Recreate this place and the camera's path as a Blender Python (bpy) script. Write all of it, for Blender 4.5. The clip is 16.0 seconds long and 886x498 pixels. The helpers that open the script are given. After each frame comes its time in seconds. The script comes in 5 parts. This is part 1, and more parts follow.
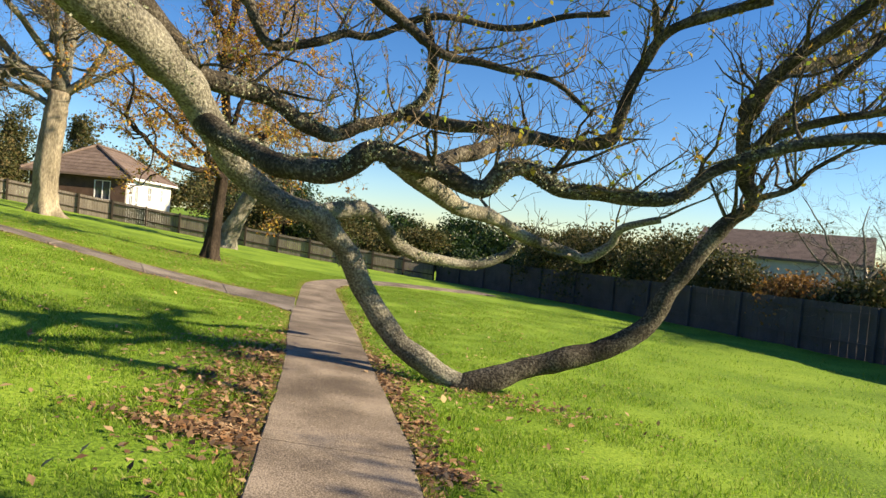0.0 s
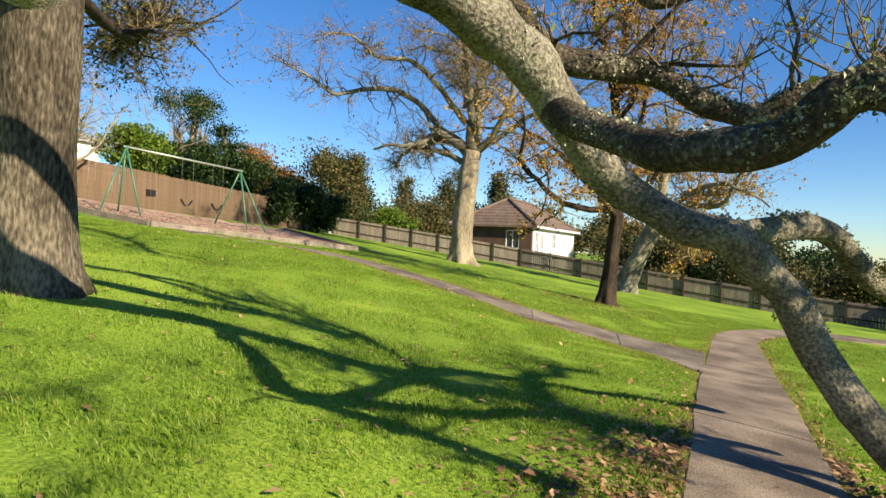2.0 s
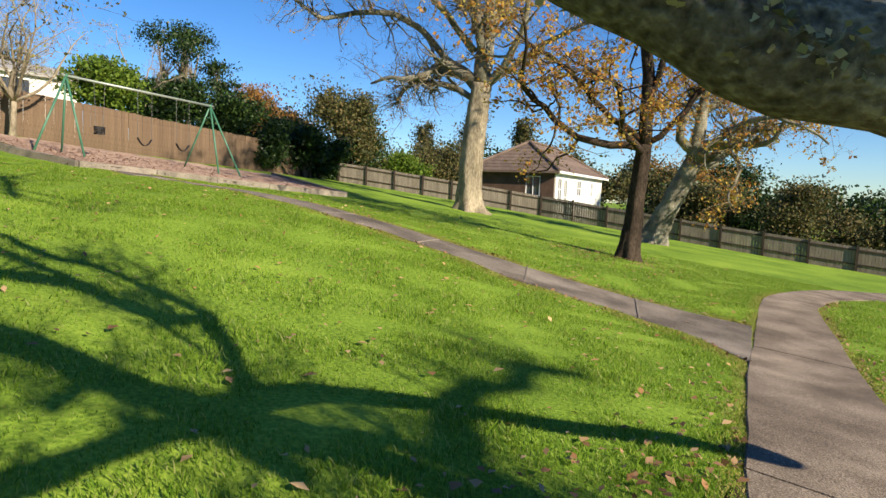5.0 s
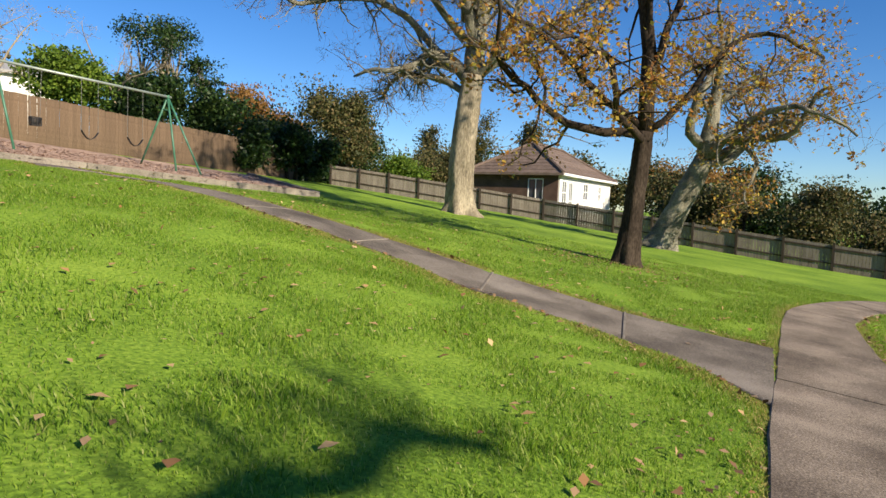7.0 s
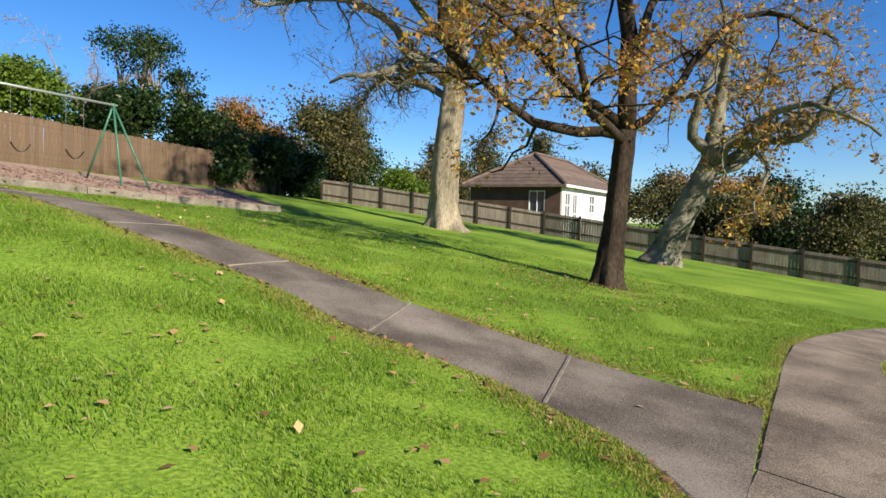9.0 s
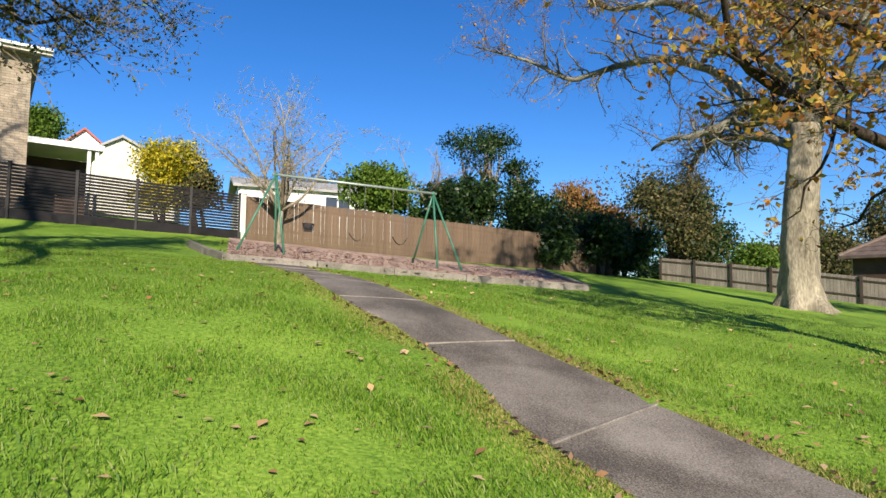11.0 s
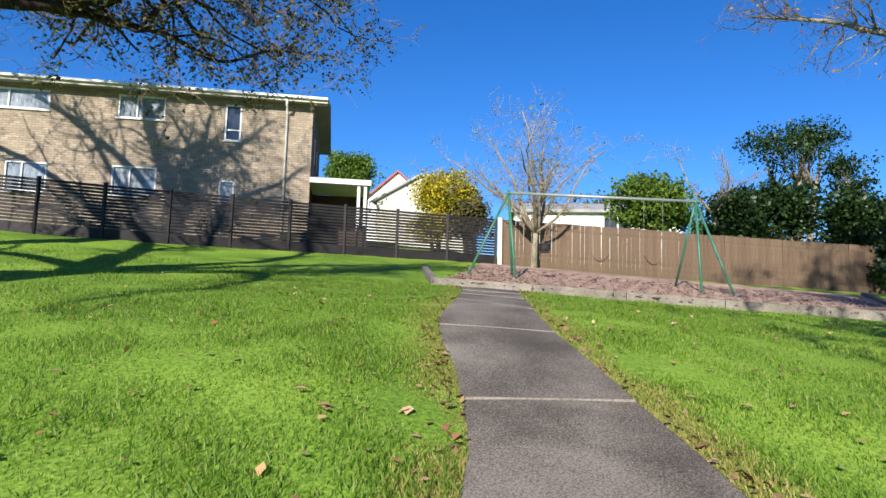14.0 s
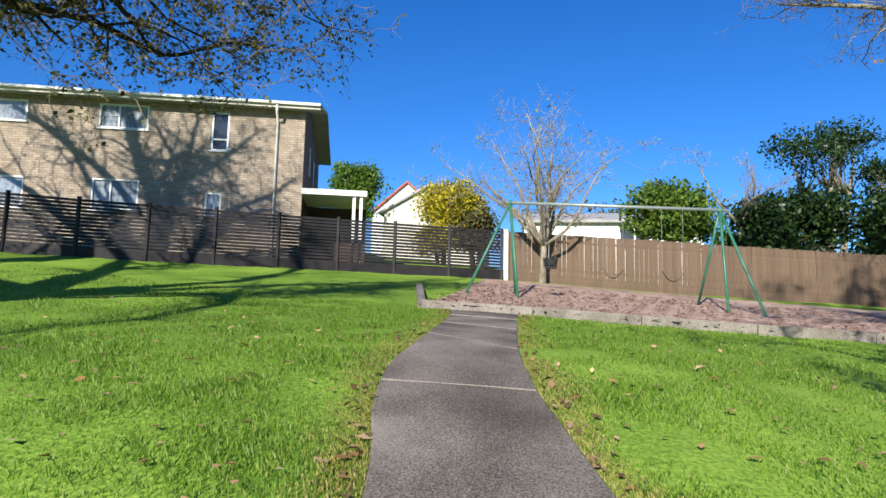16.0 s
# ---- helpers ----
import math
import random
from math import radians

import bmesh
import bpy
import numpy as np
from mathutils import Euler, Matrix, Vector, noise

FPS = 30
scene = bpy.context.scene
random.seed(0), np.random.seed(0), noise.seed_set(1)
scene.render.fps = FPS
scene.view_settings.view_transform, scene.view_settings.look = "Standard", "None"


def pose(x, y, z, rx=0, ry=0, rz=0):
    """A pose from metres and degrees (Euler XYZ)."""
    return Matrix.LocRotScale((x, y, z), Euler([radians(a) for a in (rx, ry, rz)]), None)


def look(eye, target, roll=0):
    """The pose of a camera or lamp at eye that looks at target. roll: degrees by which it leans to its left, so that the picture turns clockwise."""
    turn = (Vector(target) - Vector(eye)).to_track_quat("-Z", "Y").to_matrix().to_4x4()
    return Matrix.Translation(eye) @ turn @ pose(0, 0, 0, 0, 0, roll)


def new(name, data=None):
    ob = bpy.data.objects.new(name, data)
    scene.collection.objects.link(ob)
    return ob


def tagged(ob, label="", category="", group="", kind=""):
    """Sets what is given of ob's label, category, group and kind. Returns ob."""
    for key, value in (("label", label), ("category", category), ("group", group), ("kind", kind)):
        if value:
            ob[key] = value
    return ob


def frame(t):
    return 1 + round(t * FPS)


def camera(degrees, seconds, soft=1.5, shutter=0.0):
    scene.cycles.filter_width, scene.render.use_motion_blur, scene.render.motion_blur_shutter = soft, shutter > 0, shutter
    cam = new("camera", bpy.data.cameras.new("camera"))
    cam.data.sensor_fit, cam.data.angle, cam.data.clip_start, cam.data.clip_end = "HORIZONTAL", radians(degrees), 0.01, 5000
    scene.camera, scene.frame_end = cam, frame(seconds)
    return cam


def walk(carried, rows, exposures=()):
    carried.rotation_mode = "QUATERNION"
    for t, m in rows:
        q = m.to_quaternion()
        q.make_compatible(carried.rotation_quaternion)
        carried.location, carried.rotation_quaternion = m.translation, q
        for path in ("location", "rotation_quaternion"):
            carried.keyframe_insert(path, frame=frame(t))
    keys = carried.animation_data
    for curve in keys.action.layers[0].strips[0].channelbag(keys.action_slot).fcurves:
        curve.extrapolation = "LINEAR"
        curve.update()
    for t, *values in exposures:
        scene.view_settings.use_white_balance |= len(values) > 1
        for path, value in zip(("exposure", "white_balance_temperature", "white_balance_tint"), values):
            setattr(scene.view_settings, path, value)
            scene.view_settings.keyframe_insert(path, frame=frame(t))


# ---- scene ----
cam = camera(68.9, 16.0)
PATH = [
    (0, (1.28, 0.552, 1.93), (1.146, 2.546, 1.869), 5.0),
    (0.5, (1.159, 1.221, 1.882), (0.984, 3.212, 1.799), 4.9),
    (1, (0.954, 1.85, 1.868), (0.416, 3.775, 1.796), 4.0),
    (1.5, (0.806, 2.487, 1.831), (-0.102, 4.268, 1.757), 3.3),
    (2, (0.557, 3.064, 1.807), (-0.697, 4.622, 1.799), 2.6),
    (2.5, (0.38, 3.609, 1.774), (-0.92, 5.13, 1.752), 2.6),
    (3, (0.141, 4.201, 1.748), (-1.157, 5.723, 1.709), 2.7),
    (3.5, (-0.064, 4.783, 1.719), (-1.365, 6.301, 1.667), 2.4),
    (4, (-0.212, 5.34, 1.714), (-1.519, 6.85, 1.616), 2.5),
    (6.5, (-1.401, 8.507, 1.48), (-2.725, 9.993, 1.285), 2.4),
    (7, (-1.46, 9.15, 1.402), (-2.814, 10.616, 1.261), 2.3),
    (7.5, (-1.485, 9.889, 1.437), (-2.828, 11.363, 1.28), 2.2),
    (8, (-1.561, 10.592, 1.439), (-2.894, 12.076, 1.284), 2.2),
    (10.3, (-2.394, 13.337, 1.283), (-4.143, 14.3, 1.399), 1.2),
    (10.5, (-2.478, 13.578, 1.258), (-4.298, 14.398, 1.385), 1.0),
    (11, (-2.764, 14.174, 1.248), (-4.7, 14.655, 1.392), 0.8),
    (11.5, (-3.044, 14.847, 1.194), (-5.036, 14.93, 1.353), 0.8),
    (12, (-3.338, 15.403, 1.15), (-5.316, 15.238, 1.396), 1.2),
    (12.5, (-3.643, 15.849, 1.152), (-5.61, 15.559, 1.368), 1.3),
    (13, (-4.052, 16.152, 1.178), (-5.976, 15.652, 1.4), 1.6),
    (13.5, (-4.479, 16.399, 1.21), (-6.406, 15.909, 1.432), 1.4),
    (14, (-4.941, 16.599, 1.302), (-6.868, 16.108, 1.511), 1.6),
    (14.5, (-5.446, 16.687, 1.407), (-7.381, 16.227, 1.618), 1.3),
    (15, (-5.905, 16.809, 1.492), (-7.84, 16.347, 1.692), 1.6),
    (15.5, (-6.359, 16.795, 1.58), (-8.3, 16.354, 1.774), 1.5),
    (16, (-6.741, 16.751, 1.637), (-8.65, 16.205, 1.878), 1.3),
]
walk(cam, [(t, look(eye, target, roll)) for t, eye, target, roll in PATH],
     [(0, 1.14, 7600, 10), (2, 1.03, 7300, 10), (4, 0.96, 7000, 10), (7, 0.74, 6700, 10), (11.5, 0.74, 6120, 10), (16, 0.78, 5720, 10)])

# ---- world, sun, exposure ----
SUN_AZ = (0.9996, -0.030)                      # horizontal direction towards the sun
SUN_EL = radians(26)
world = bpy.data.worlds.new("sky")
scene.world = world
world.use_nodes = True
wn = world.node_tree.nodes
sky = wn.new("ShaderNodeTexSky")
sky.sky_type = "NISHITA"
sky.sun_disc = False
sky.sun_elevation = SUN_EL
sky.sun_rotation = math.atan2(SUN_AZ[0], SUN_AZ[1])
sky.air_density, sky.dust_density, sky.ozone_density = 1.0, 0.05, 2.0
sky.altitude = 600
wn["Background"].inputs["Strength"].default_value = 0.072
clear = wn.new("ShaderNodeHueSaturation")
clear.inputs["Saturation"].default_value = 1.32
world.node_tree.links.new(sky.outputs["Color"], clear.inputs["Color"])
tone = wn.new("ShaderNodeVectorMath")
tone.operation = "MULTIPLY"
tone.inputs[1].default_value = (0.76, 0.93, 1.22)
world.node_tree.links.new(clear.outputs["Color"], tone.inputs[0])
world.node_tree.links.new(tone.outputs[0], wn["Background"].inputs["Color"])
sun = new("sun", bpy.data.lights.new("sun", "SUN"))
sun.data.energy, sun.data.angle, sun.data.color = 5.0, radians(0.6), (1.0, 0.885, 0.70)
sun.matrix_world = look((SUN_AZ[0] * 60, SUN_AZ[1] * 60, 60 * math.tan(SUN_EL)), (0, 0, 0))


# ---- materials ----
def mat(name, rough=0.8, spec=0.3, metal=0.0):
    m = bpy.data.materials.new(name)
    m.use_nodes = True
    b = m.node_tree.nodes["Principled BSDF"]
    b.inputs["Roughness"].default_value = rough
    b.inputs["Specular IOR Level"].default_value = spec
    b.inputs["Metallic"].default_value = metal
    return m, m.node_tree.nodes, m.node_tree.links, b


def noisy(name, low, high, scale=4.0, fine=60.0, rough=0.8, bump=0.3, dist=0.01, spec=0.3, metal=0.0, stretch=(1, 1, 1), vary=0.0, coords="Object", mid=None, band=0.17):
    """Colour from two scales of noise, fine relief, and if wanted a change from piece to piece."""
    m, n, l, b = mat(name, rough, spec, metal)
    tc = n.new("ShaderNodeTexCoord")
    mp = n.new("ShaderNodeMapping")
    mp.inputs["Scale"].default_value = stretch
    l.new(tc.outputs[coords], mp.inputs["Vector"])
    big, small = n.new("ShaderNodeTexNoise"), n.new("ShaderNodeTexNoise")
    big.inputs["Scale"].default_value, small.inputs["Scale"].default_value = scale, fine
    big.inputs["Detail"].default_value = small.inputs["Detail"].default_value = 5
    for t in (big, small):
        l.new(mp.outputs[0], t.inputs["Vector"])
    mix = n.new("ShaderNodeMath")
    mix.operation = "MULTIPLY_ADD"
    mix.inputs[1].default_value = 0.55
    half = n.new("ShaderNodeMath")
    half.operation = "MULTIPLY"
    half.inputs[1].default_value = 0.45
    l.new(big.outputs["Fac"], half.inputs[0])
    l.new(small.outputs["Fac"], mix.inputs[0])
    l.new(half.outputs[0], mix.inputs[2])
    ramp = n.new("ShaderNodeValToRGB")
    ramp.color_ramp.elements[0].position, ramp.color_ramp.elements[1].position = 0.5 - band, 0.5 + band
    ramp.color_ramp.elements[0].color, ramp.color_ramp.elements[1].color = (*low, 1), (*high, 1)
    if mid:
        e = ramp.color_ramp.elements.new(0.5)
        e.color = (*mid, 1)
    l.new(mix.outputs[0], ramp.inputs["Fac"])
    out = ramp.outputs["Color"]
    if vary:
        info = n.new("ShaderNodeObjectInfo")
        geo = n.new("ShaderNodeNewGeometry")
        add = n.new("ShaderNodeMath")
        add.operation = "ADD"
        l.new(info.outputs["Random"], add.inputs[0])
        l.new(geo.outputs["Random Per Island"], add.inputs[1])
        rng = n.new("ShaderNodeMapRange")
        rng.inputs["From Max"].default_value = 2.0
        rng.inputs["To Min"].default_value, rng.inputs["To Max"].default_value = 1 - vary, 1 + vary
        l.new(add.outputs[0], rng.inputs["Value"])
        hsv = n.new("ShaderNodeHueSaturation")
        l.new(out, hsv.inputs["Color"])
        l.new(rng.outputs[0], hsv.inputs["Value"])
        out = hsv.outputs["Color"]
    l.new(out, b.inputs["Base Color"])
    if bump:
        bp = n.new("ShaderNodeBump")
        bp.inputs["Strength"].default_value, bp.inputs["Distance"].default_value = bump, dist
        l.new(mix.outputs[0], bp.inputs["Height"])
        l.new(bp.outputs["Normal"], b.inputs["Normal"])
    return m


def leafy(name, colours, rough=0.55, glow=0.35):
    """Leaves: a colour for each leaf from a ramp, and light let through."""
    m, n, l, b = mat(name, rough, 0.25)
    geo = n.new("ShaderNodeNewGeometry")
    ramp = n.new("ShaderNodeValToRGB")
    els = ramp.color_ramp.elements
    while len(els) < len(colours):
        els.new(0.5)
    for k, c in enumerate(colours):
        els[k].position = k / max(1, len(colours) - 1)
        els[k].color = (*c, 1)
    l.new(geo.outputs["Random Per Island"], ramp.inputs["Fac"])
    l.new(ramp.outputs["Color"], b.inputs["Base Color"])
    tr = n.new("ShaderNodeBsdfTranslucent")
    l.new(ramp.outputs["Color"], tr.inputs["Color"])
    mx = n.new("ShaderNodeMixShader")
    mx.inputs["Fac"].default_value = glow
    l.new(b.outputs[0], mx.inputs[1])
    l.new(tr.outputs[0], mx.inputs[2])
    l.new(mx.outputs[0], n["Material Output"].inputs["Surface"])
    return m


def glassy(name, tint=(0.05, 0.06, 0.08), rough=0.05):
    m, n, l, b = mat(name, rough, 0.8)
    b.inputs["Base Color"].default_value = (*tint, 1)
    return m


M_TURF = noisy("turf", (0.085, 0.155, 0.018), (0.270, 0.380, 0.050), 0.45, 28, 0.9, 0.8, 0.03, 0.1, mid=(0.165, 0.275, 0.030), band=0.13)
M_GRASS = leafy("grass_blades", [(0.078, 0.168, 0.014), (0.140, 0.268, 0.022), (0.205, 0.340, 0.030), (0.275, 0.395, 0.044), (0.38, 0.41, 0.13)], 0.5, 0.52)
M_DRY = leafy("dry_edge_grass", [(0.16, 0.20, 0.03), (0.34, 0.31, 0.08), (0.46, 0.38, 0.14), (0.24, 0.28, 0.04)], 0.6, 0.3)
M_PATH = noisy("worn_concrete", (0.085, 0.066, 0.050), (0.330, 0.270, 0.210), 1.1, 75, 0.9, 0.9, 0.012, 0.2, vary=0.10, mid=(0.165, 0.133, 0.103), band=0.10)
M_BRANCH = noisy("grey_concrete", (0.060, 0.051, 0.042), (0.270, 0.236, 0.198), 1.1, 75, 0.9, 0.8, 0.010, 0.2, vary=0.14, mid=(0.150, 0.127, 0.104), band=0.11)
M_JOINT = noisy("sandy_joint", (0.11, 0.095, 0.08), (0.34, 0.30, 0.25), 3, 40, 0.95, 0.4, 0.006, 0.1)
M_SOIL = noisy("bare_soil", (0.050, 0.033, 0.020), (0.16, 0.11, 0.065), 3, 40, 0.95, 0.6, 0.02, 0.1)
M_BARK = noisy("grey_oak_bark", (0.050, 0.046, 0.037), (0.38, 0.36, 0.28), 1.6, 34, 0.95, 1.0, 0.05, 0.1, mid=(0.170, 0.158, 0.122), band=0.14)
M_BARK_TRUNK = noisy("furrowed_trunk_bark", (0.026, 0.022, 0.017), (0.21, 0.180, 0.135), 2.0, 26, 0.95, 1.0, 0.06, 0.1, stretch=(1, 1, 0.30), mid=(0.085, 0.071, 0.053), band=0.13)
# Same oak's bark, darkened for limbs seen against the light.
M_BARK_LIMB = noisy("backlit_limb_bark", (0.020, 0.017, 0.013), (0.23, 0.205, 0.155), 2.8, 34, 0.95, 1.0, 0.04, 0.1, mid=(0.066, 0.056, 0.042))
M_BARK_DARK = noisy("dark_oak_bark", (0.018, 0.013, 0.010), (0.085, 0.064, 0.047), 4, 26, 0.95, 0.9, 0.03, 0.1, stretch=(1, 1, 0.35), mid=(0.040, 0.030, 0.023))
M_BARK_PALE = noisy("pale_trunk_bark", (0.11, 0.09, 0.065), (0.42, 0.365, 0.27), 2.5, 18, 0.95, 0.9, 0.03, 0.1, stretch=(1, 1, 0.3), mid=(0.25, 0.213, 0.155))
M_TWIG = noisy("twigs", (0.10, 0.075, 0.05), (0.26, 0.20, 0.13), 5, 30, 0.95, 0, 0.01, 0.1)
M_LICHEN = leafy("grey_lichen_ferns", [(0.12, 0.135, 0.075), (0.24, 0.26, 0.15), (0.35, 0.36, 0.23), (0.42, 0.42, 0.30)], 0.8, 0.1)
M_AUTUMN = leafy("autumn_leaves", [(0.24, 0.09, 0.025), (0.38, 0.17, 0.04), (0.50, 0.27, 0.05), (0.56, 0.37, 0.07), (0.34, 0.32, 0.06)], 0.5, 0.45)
M_SPARSE = leafy("last_leaves", [(0.33, 0.17, 0.04), (0.42, 0.32, 0.05), (0.30, 0.36, 0.05), (0.24, 0.33, 0.05)], 0.5, 0.5)
M_FALLEN = leafy("fallen_leaves", [(0.09, 0.050, 0.028), (0.19, 0.105, 0.055), (0.30, 0.185, 0.10), (0.42, 0.29, 0.17), (0.28, 0.13, 0.05)], 0.7, 0.1)
M_EVERGREEN = leafy("evergreen_leaves", [(0.006, 0.016, 0.005), (0.014, 0.033, 0.009), (0.028, 0.060, 0.013), (0.058, 0.095, 0.022)], 0.4, 0.2)
M_BRIGHT = leafy("bright_leaves", [(0.05, 0.11, 0.015), (0.12, 0.20, 0.025), (0.20, 0.28, 0.04)], 0.5, 0.4)
M_YELLOW = leafy("yellow_flowers", [(0.10, 0.13, 0.02), (0.36, 0.32, 0.02), (0.55, 0.46, 0.02), (0.65, 0.52, 0.03)], 0.5, 0.35)
M_OLIVE = leafy("olive_leaves", [(0.024, 0.034, 0.010), (0.060, 0.070, 0.020), (0.115, 0.110, 0.038), (0.18, 0.13, 0.055)], 0.6, 0.25)
M_RUST = leafy("rusty_foliage", [(0.17, 0.08, 0.02), (0.28, 0.15, 0.04), (0.38, 0.22, 0.07)], 0.6, 0.3)
M_STRAY = leafy("stray_oak_leaves", [(0.26, 0.125, 0.055), (0.46, 0.25, 0.11), (0.60, 0.39, 0.19), (0.66, 0.47, 0.26)], 0.65, 0.2)
M_MULCH = noisy("bark_mulch", (0.16, 0.10, 0.075), (0.55, 0.41, 0.33), 2.2, 45, 0.95, 0.8, 0.03, 0.1, mid=(0.38, 0.265, 0.205))
M_KERB = noisy("weathered_kerb_timber", (0.09, 0.078, 0.066), (0.33, 0.29, 0.24), 2, 40, 0.9, 0.5, 0.01, 0.2, vary=0.15)
M_GREEN_STEEL = noisy("green_painted_steel", (0.018, 0.105, 0.062), (0.075, 0.21, 0.135), 3, 50, 0.45, 0.1, 0.002, 0.5)
M_STEEL = noisy("galvanised_steel", (0.22, 0.27, 0.24), (0.42, 0.47, 0.42), 5, 80, 0.45, 0.1, 0.002, 0.5, metal=0.4)
M_CHAIN = noisy("dull_steel_chain", (0.06, 0.062, 0.06), (0.16, 0.165, 0.16), 5, 80, 0.55, 0.1, 0.002, 0.4, metal=0.3)
M_RUBBER = noisy("black_rubber", (0.012, 0.012, 0.013), (0.035, 0.034, 0.035), 8, 80, 0.7, 0.1, 0.002, 0.3)
M_SLAT = noisy("dark_stained_slats", (0.007, 0.006, 0.007), (0.026, 0.021, 0.022), 3, 60, 0.6, 0.2, 0.004, 0.3, vary=0.2)
M_PALING = noisy("brown_stained_palings", (0.066, 0.043, 0.028), (0.20, 0.138, 0.093), 1.2, 30, 0.85, 0.3, 0.005, 0.2, stretch=(3, 3, 0.5), vary=0.22)
M_GREYWOOD = noisy("silvered_palings", (0.105, 0.088, 0.072), (0.28, 0.245, 0.205), 1.5, 30, 0.9, 0.3, 0.005, 0.2, stretch=(3, 3, 0.5), vary=0.18)
M_DARKWOOD = noisy("dark_fence_timber", (0.022, 0.017, 0.014), (0.075, 0.058, 0.045), 2, 40, 0.85, 0.3, 0.005, 0.2, stretch=(2, 2, 0.6), vary=0.2)
# Dark fence boards; the shade they stand in is part of this colour.
M_SHADEWALL = noisy("shade_dark_fence", (0.050, 0.045, 0.048), (0.115, 0.104, 0.105), 1.2, 40, 0.8, 0.25, 0.006, 0.2, vary=0.12)
M_WHITE = noisy("white_painted_boards", (0.66, 0.65, 0.62), (0.86, 0.85, 0.82), 1.5, 40, 0.6, 0.1, 0.003, 0.3)
M_CREAM = noisy("cream_weatherboard", (0.48, 0.44, 0.37), (0.66, 0.62, 0.53), 1.5, 40, 0.7, 0.1, 0.003, 0.3)
M_TRIM = noisy("white_joinery", (0.68, 0.68, 0.67), (0.84, 0.84, 0.83), 3, 60, 0.45, 0.05, 0.002, 0.4)
M_GLASS = glassy("window_glass")
M_CURTAIN = noisy("pale_curtain", (0.46, 0.48, 0.50), (0.72, 0.73, 0.74), 2.0, 20, 0.9, 0.3, 0.01, 0.1, stretch=(6, 6, 0.6))
M_NET = noisy("net_curtain_behind_glass", (0.09, 0.11, 0.14), (0.42, 0.46, 0.50), 1.6, 12, 0.12, 0.0, 0.01, 0.7, stretch=(5, 5, 0.7))
# Brick darkened in its colour for walls that face away from the sun.
M_SHADED_BRICK = noisy("shaded_brick", (0.065, 0.040, 0.031), (0.145, 0.092, 0.070), 2, 30, 0.9, 0.3, 0.006, 0.2)
M_GREYROOF = noisy("grey_roof_sheet", (0.25, 0.245, 0.24), (0.42, 0.41, 0.39), 1.2, 30, 0.7, 0.2, 0.004, 0.3)
M_TILE = noisy("brown_roof_tiles", (0.085, 0.060, 0.048), (0.22, 0.165, 0.135), 2.5, 25, 0.85, 0.4, 0.01, 0.2, vary=0.25)
M_REDROOF = noisy("red_roof", (0.32, 0.075, 0.04), (0.50, 0.13, 0.075), 1, 20, 0.7, 0.2, 0.005, 0.3)
M_PINK = noisy("faded_red_paint", (0.30, 0.12, 0.10), (0.44, 0.24, 0.20), 4, 30, 0.85, 0.5, 0.02, 0.2)


def brick_mat():
    m, n, l, b = mat("buff_brick", 0.9, 0.2)
    tc = n.new("ShaderNodeTexCoord")
    br = n.new("ShaderNodeTexBrick")
    br.inputs["Scale"].default_value = 1.0
    br.inputs["Brick Width"].default_value, br.inputs["Row Height"].default_value = 0.24, 0.086
    br.inputs["Mortar Size"].default_value = 0.007
    br.inputs["Color1"].default_value = (0.43, 0.355, 0.270, 1)
    br.inputs["Color2"].default_value = (0.30, 0.243, 0.180, 1)
    br.inputs["Mortar"].default_value = (0.22, 0.17, 0.125, 1)
    l.new(tc.outputs["UV"], br.inputs["Vector"])
    no = n.new("ShaderNodeTexNoise")
    no.inputs["Scale"].default_value, no.inputs["Detail"].default_value = 2.0, 6
    l.new(tc.outputs["Object"], no.inputs["Vector"])
    hsv = n.new("ShaderNodeHueSaturation")
    rng = n.new("ShaderNodeMapRange")
    rng.inputs["To Min"].default_value, rng.inputs["To Max"].default_value = 0.72, 1.25
    l.new(no.outputs["Fac"], rng.inputs["Value"])
    l.new(rng.outputs[0], hsv.inputs["Value"])
    l.new(br.outputs["Color"], hsv.inputs["Color"])
    l.new(hsv.outputs["Color"], b.inputs["Base Color"])
    bp = n.new("ShaderNodeBump")
    bp.inputs["Strength"].default_value, bp.inputs["Distance"].default_value = 0.6, 0.012
    bp.invert = True
    l.new(br.outputs["Fac"], bp.inputs["Height"])
    l.new(bp.outputs["Normal"], b.inputs["Normal"])
    return m


M_BRICK = brick_mat()


# ---- the lie of the land ----
def ground_z(x, y):
    """Height of the lawn: a slope that falls from the houses to the walled side."""
    x, y = np.clip(x, -38.0, 17.0), np.clip(y, -9.0, 50.0)
    u, v = x / 20, (y - 15) / 20

    def swell(a, b, s):
        return np.exp(-((x - a) ** 2 + (y - b) ** 2) / (2 * s * s))

    z = -0.377 - 1.57 * u - 0.916 * v + 1.059 * u * u + 0.44 * u * v + 0.313 * v * v
    z = z + 0.333 * u**3 - 0.03 * u * u * v - 0.069 * u * v * v - 0.216 * v**3
    return z + 0.434 * swell(-12.5, 15, 3.5) - 0.252 * swell(-4.5, 16.5, 3.5)


def gz(x, y):
    return float(ground_z(np.float64(x), np.float64(y)))


